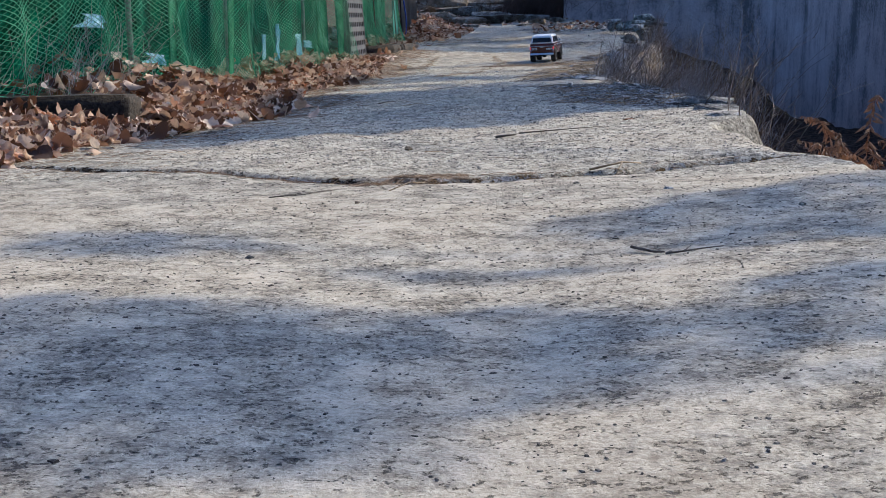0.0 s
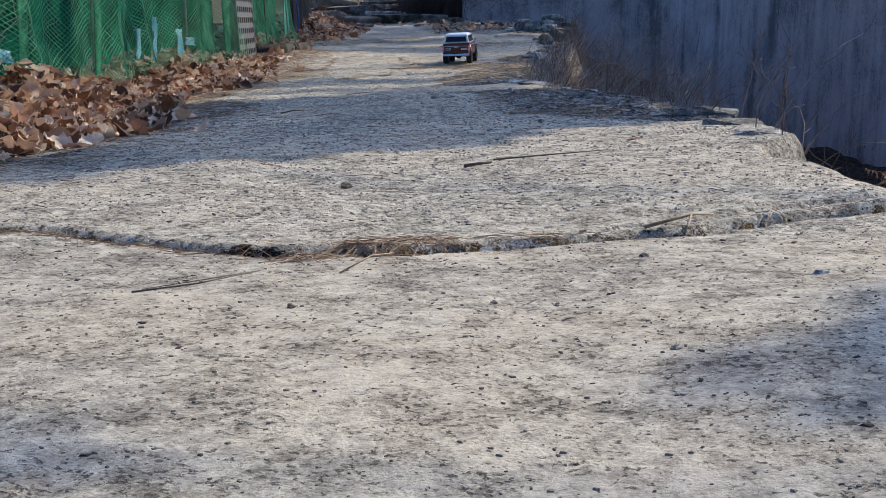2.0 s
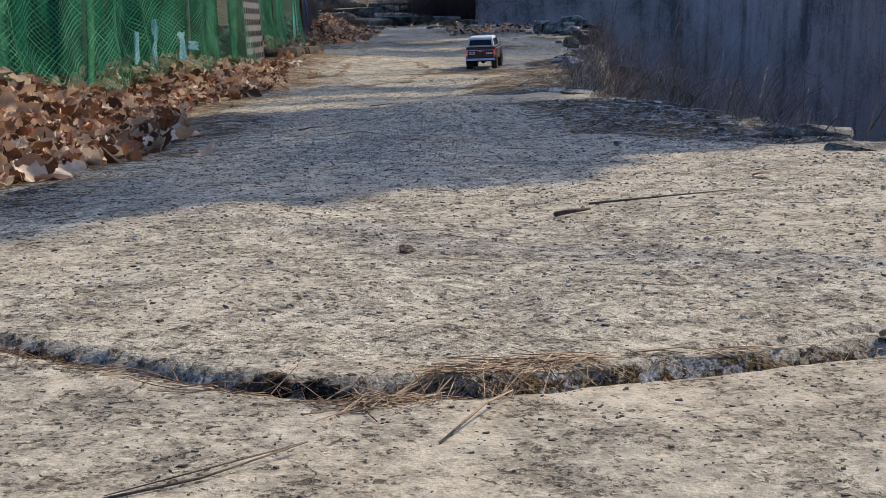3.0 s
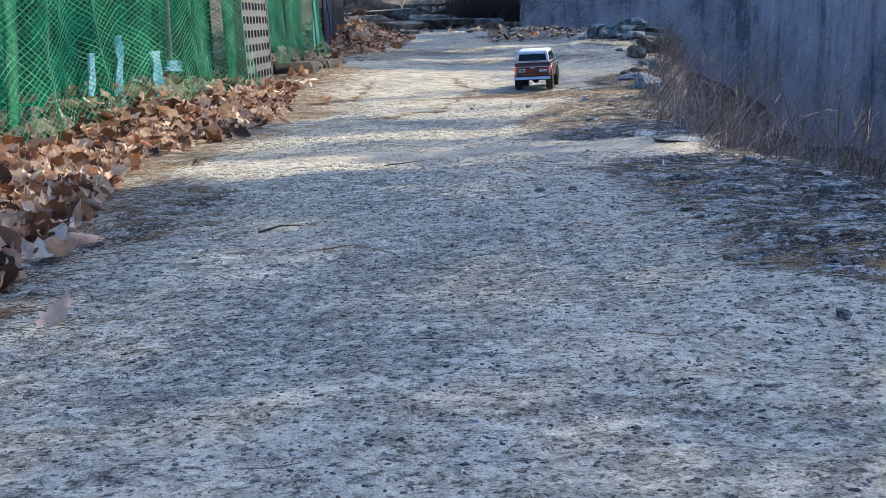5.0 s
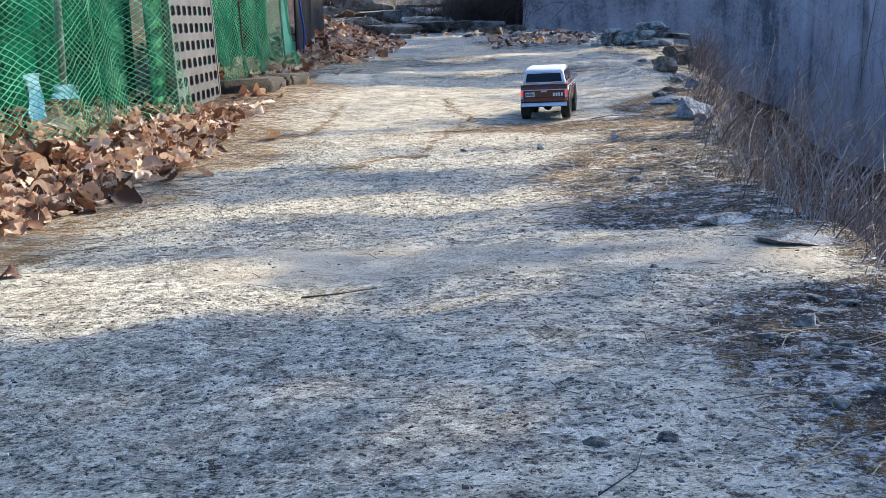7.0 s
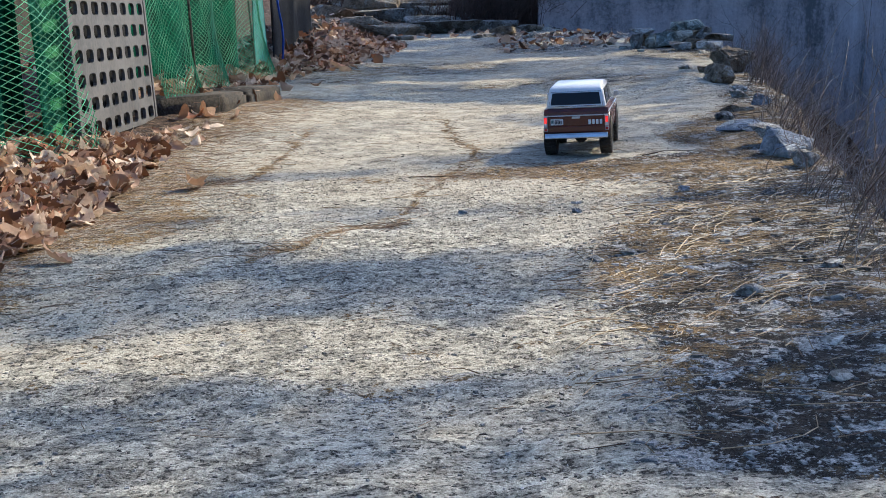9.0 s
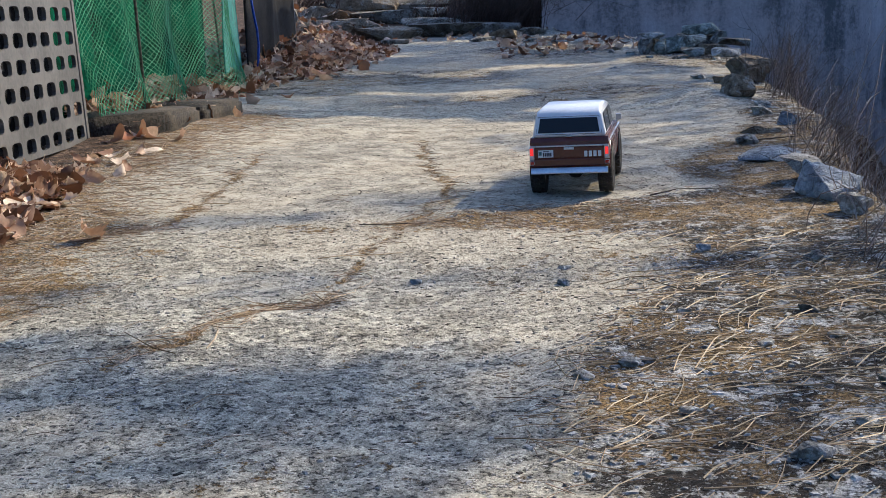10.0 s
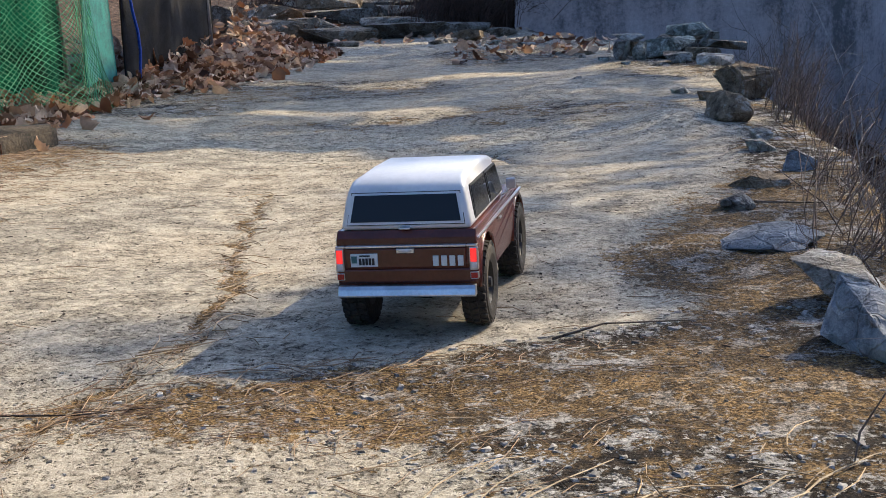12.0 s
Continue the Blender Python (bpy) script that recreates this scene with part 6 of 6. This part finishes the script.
# ------------------------------------------------------------ dead weeds in the ditch
def weed_clump(x, y, count, lo, hi, spread, material, label, name="dead_weeds", lean=0.25, r=0.0022, broad=False, blades=3):
    base = Vector((x, y, gz(x, y)))
    v, f = [], []
    for _ in range(count):
        ax, ay = rnd.gauss(0, spread), rnd.gauss(0, spread)
        h = rnd.uniform(lo, hi)
        tilt = Vector((max(0.0, min(1.5 * lean, rnd.gauss(0.3 * lean, lean))), max(-1.5 * lean, min(1.5 * lean, rnd.gauss(0, lean))), 1))
        z = gz(x + ax, y + ay) - base.z - 0.03
        bow = Vector((rnd.gauss(0.06, 0.16), rnd.gauss(0, 0.20), 0)) * (lean / 0.3)
        sag = bow.length * 0.8
        pts = [Vector((ax, ay, z)) + tilt * h * t + bow * h * t * t - Vector((0, 0, sag * h * t ** 3)) + Vector((rnd.gauss(0, 0.012), rnd.gauss(0, 0.012), 0)) * h * t for t in (0, 0.3, 0.55, 0.8, 1)]
        tube(v, f, pts, r * rnd.uniform(0.7, 1.5), r * 0.35, 3)
        for _k in range(rnd.randrange(1, blades + 1)):
            i = rnd.randrange(1, 4)
            q = pts[i].lerp(pts[i + 1], rnd.random())
            d = Vector((rnd.gauss(0, 1), rnd.gauss(0, 1), 0.9)).normalized() * h * rnd.uniform(0.12, 0.3)
            if broad:
                w = d.cross(Vector((0, 0, 1))).normalized() * rnd.uniform(0.003, 0.007)
                n0 = len(v)
                v += [tuple(q), tuple(q + d * 0.5 + w), tuple(q + d), tuple(q + d * 0.5 - w), tuple(q + d * 0.5 + Vector((0, 0, 0.008)))]
                f += [(n0, n0 + 1, n0 + 4), (n0 + 1, n0 + 2, n0 + 4), (n0 + 2, n0 + 3, n0 + 4), (n0 + 3, n0, n0 + 4)]
            else:
                tube(v, f, [q, q + d * 0.6, q + d + Vector((0, 0, 0.02))], r * 0.6, r * 0.25, 3)
    ob = tagged(new(name, mesh_of(name, v, f, material)), label, "weeds", "" if name == "edge_growth" else "dead weeds in the ditch", "stuff" if name == "edge_growth" else "")
    ob.location = base
    return ob


for x, y, n, lo, hi, sp in [(0.98, 6.7, 8, 0.3, 0.70, 0.10), (0.98, 7.5, 14, 0.3, 0.60, 0.08), (1.0, 8.0, 16, 0.35, 0.68, 0.09), (1.10, 8.5, 12, 0.4, 0.74, 0.12), (1.35, 8.3, 7, 0.5, 0.85, 0.2), (1.30, 9.4, 12, 0.45, 0.72, 0.14), (1.6, 9.2, 6, 0.5, 0.9, 0.2),
                            (1.36, 10.2, 14, 0.4, 0.68, 0.12), (1.45, 10.9, 12, 0.4, 0.68, 0.12), (1.75, 10.4, 6, 0.5, 0.9, 0.2), (1.58, 11.6, 12, 0.4, 0.72, 0.12), (1.66, 12.2, 10, 0.4, 0.76, 0.12), (1.75, 13.0, 10, 0.45, 0.8, 0.12), (1.95, 14.1, 10, 0.4, 0.75, 0.15)]:
    weed_clump(x + 0.06, y, int(n * 0.6), lo, hi * 1.05, sp * 1.2, M_STEM, "clump of dead grey-brown weed stems in the ditch", lean=0.22, r=0.0014)
    weed_clump(x + 0.02, y + 0.2, int(n * 1.6), 0.12, 0.40 if y < 11 else 0.30, sp * 1.2, M_STEM_DARK, "low tangle of dead dark brown weeds on the ditch bank", lean=0.38, r=0.0016, blades=5)
# thicker stands of stems along the near ditch
for x, y, n, hi in [(1.02, 6.9, 26, 0.62), (1.08, 7.35, 40, 0.70), (1.14, 7.8, 44, 0.74), (1.20, 8.3, 40, 0.72), (1.26, 8.8, 36, 0.70), (1.32, 9.3, 30, 0.68), (1.45, 9.9, 30, 0.70), (1.52, 10.6, 26, 0.70), (1.35, 7.6, 30, 0.85), (1.5, 8.6, 26, 0.85), (1.65, 9.6, 22, 0.85), (1.0, 6.3, 20, 0.5), (1.3, 6.7, 24, 0.8)]:
    weed_clump(x, y, n, 0.32, hi, 0.11, M_STEM_DARK if y % 1 < 0.5 else M_STEM, "stand of dead brown weed stems in the ditch", lean=0.22, r=0.0017, blades=4)
# low dead growth that frays the broken edge
for k in range(34):
    y = 5.1 + 0.19 * k + rnd.uniform(-0.06, 0.06)
    x = float(np.interp(y, EDGE_Y, EDGE_X)) + rnd.uniform(-0.06, 0.05)
    weed_clump(x, y, rnd.randrange(12, 30), 0.05, rnd.uniform(0.12, 0.26), 0.045, M_STEM_DARK if k % 3 else M_STEM, "low dead brown growth on the broken path edge", "edge_growth", 0.5, 0.0013, blades=4)
# drooping dark grass behind the boulders
for x, y, n, hi in [(1.56, 12.45, 70, 0.32), (1.64, 12.85, 90, 0.40), (1.74, 13.3, 80, 0.44), (1.84, 13.8, 50, 0.40)]:
    weed_clump(x, y, n, 0.14, hi, 0.07, M_STEM_DARK, "dense tuft of dark brown dead grass behind boulders", "grass_tuft", 0.26, 0.0018, blades=4)
for y, n, hi in [(5.6, 24, 0.16), (6.1, 30, 0.20), (6.7, 26, 0.22), (7.55, 60, 0.34), (7.75, 60, 0.40), (8.05, 50, 0.36), (8.5, 44, 0.30), (9.0, 40, 0.26), (9.45, 44, 0.32), (9.9, 30, 0.25), (10.9, 28, 0.30), (11.5, 30, 0.36), (12.0, 30, 0.38), (12.6, 30, 0.42), (13.2, 30, 0.42), (14.0, 24, 0.36)]:
    x = float(np.interp(y, EDGE_Y, EDGE_X)) + rnd.uniform(0.14, 0.24)
    weed_clump(x, y, n, 0.12, hi + (0.05 if 8.8 < y < 11 else 0.14), 0.08, M_STEM if y > 10.5 or rnd.random() < 0.5 else M_STEM_DARK, "dead brown weeds along the broken path edge", lean=0.42, r=0.0013 if y > 10.5 else 0.0018, blades=4)
# a few long pale stalks that arch out of the ditch
for x, y, h in [(1.15, 7.2, 0.95), (1.3, 7.7, 1.05), (1.5, 8.6, 1.15), (1.7, 9.6, 1.2), (1.9, 10.6, 1.25), (1.9, 11.4, 1.25), (2.1, 12.6, 1.25), (1.2, 6.2, 0.8), (1.45, 9.9, 0.75), (1.5, 10.6, 0.8), (1.6, 11.2, 0.85), (1.75, 11.9, 0.85), (1.85, 12.6, 0.9), (2.0, 13.4, 0.9)]:
    weed_clump(x, y, 7, h * 0.7, h, 0.12, M_STRAW, "tall thin bleached stalks arching out of the ditch", "stalk_clump", 0.28, 0.0017, blades=4)
def fern(x, y, fronds, reach, label="rust-brown dead fern drooping at the ditch edge"):
    """Fronds that arch out of one foot; each is a bent stalk with rows of hanging leaflets."""
    base = Vector((x, y, gz(x, y)))
    v, f = [], []
    for _ in range(fronds):
        out = Vector((rnd.gauss(-0.26, 0.16), rnd.gauss(-0.05, 0.2), 0))
        l = reach * rnd.uniform(0.65, 1.1)
        pts = [Vector((0, 0, -0.03)) + out * l * (0.25 * s + 0.45 * s * s) + Vector((0, 0, 1)) * l * (1.15 * s - 0.42 * s ** 3) for s in [k / 7 for k in range(8)]]
        tube(v, f, pts, 0.0022, 0.0008, 3)
        for k in range(46):
            s = 0.42 + 0.58 * k / 45
            a = min(6, int(s * 7))
            q = pts[a].lerp(pts[a + 1], s * 7 - a)
            side = out.cross(Vector((0, 0, 1))).normalized() * (1 if k % 2 else -1)
            d = (side * rnd.uniform(0.3, 0.8) + Vector((rnd.gauss(0, 0.3), rnd.gauss(0, 0.3), -rnd.uniform(0.2, 0.9)))).normalized() * 0.085 * (1.25 - s) * rnd.uniform(0.6, 1.2)
            w = d.cross(out + Vector((0, 0, 0.2))).normalized() * 0.0048
            n0 = len(v)
            v += [tuple(q), tuple(q + d * 0.45 + w), tuple(q + d), tuple(q + d * 0.45 - w), tuple(q + d * 0.5 + Vector((0, 0, 0.005)))]
            f += [(n0, n0 + 1, n0 + 4), (n0 + 1, n0 + 2, n0 + 4), (n0 + 2, n0 + 3, n0 + 4), (n0 + 3, n0, n0 + 4)]
    ob = tagged(new("dead_fern", mesh_of("dead_fern", v, f, M_FERN)), label, "fern", "dead ferns")
    ob.location = base
    return ob


for x, y, k, h in [(1.10, 3.92, 4, 0.80), (1.02, 3.74, 3, 0.60), (1.20, 4.02, 5, 0.64), (1.30, 4.3, 5, 0.62), (1.22, 3.76, 5, 0.64), (1.12, 3.42, 3, 0.56), (1.36, 4.0, 5, 0.72)]:
    fern(x, y, k, h + 0.09)
for x, y in [(1.05, 4.35), (1.12, 4.7), (1.22, 4.5), (1.2, 5.1), (1.32, 4.8), (1.3, 5.4), (1.15, 4.1), (1.4, 4.4)]:
    weed_clump(x, y, 60, 0.14, 0.34, 0.16, M_STEM_DARK, "low tangle of dead dark brown weeds on the ditch bank", lean=0.45, r=0.002, blades=5)
for x, y, n in [(0.50, 20.6, 420), (0.85, 20.3, 420), (0.68, 20.9, 420), (0.30, 21.3, 300), (0.95, 20.8, 300), (-1.5, 22.5, 160), (-0.6, 23.6, 200)]:
    weed_clump(x, y, n, 0.30, 0.75, 0.16, M_BRUSH, "tangled dark red-brown brush at the end of the path", "brush", 0.5, 0.003, blades=4)
for x, y, n, lo, hi in [(-1.75, 4.9, 30, 0.2, 0.5), (-1.6, 5.4, 24, 0.2, 0.45), (-1.9, 4.4, 30, 0.25, 0.55)]:
    weed_clump(x, y, n, lo, hi, 0.1, M_STEM, "thin dead weeds in front of the net", "dead_weeds", 0.3, 0.0015)
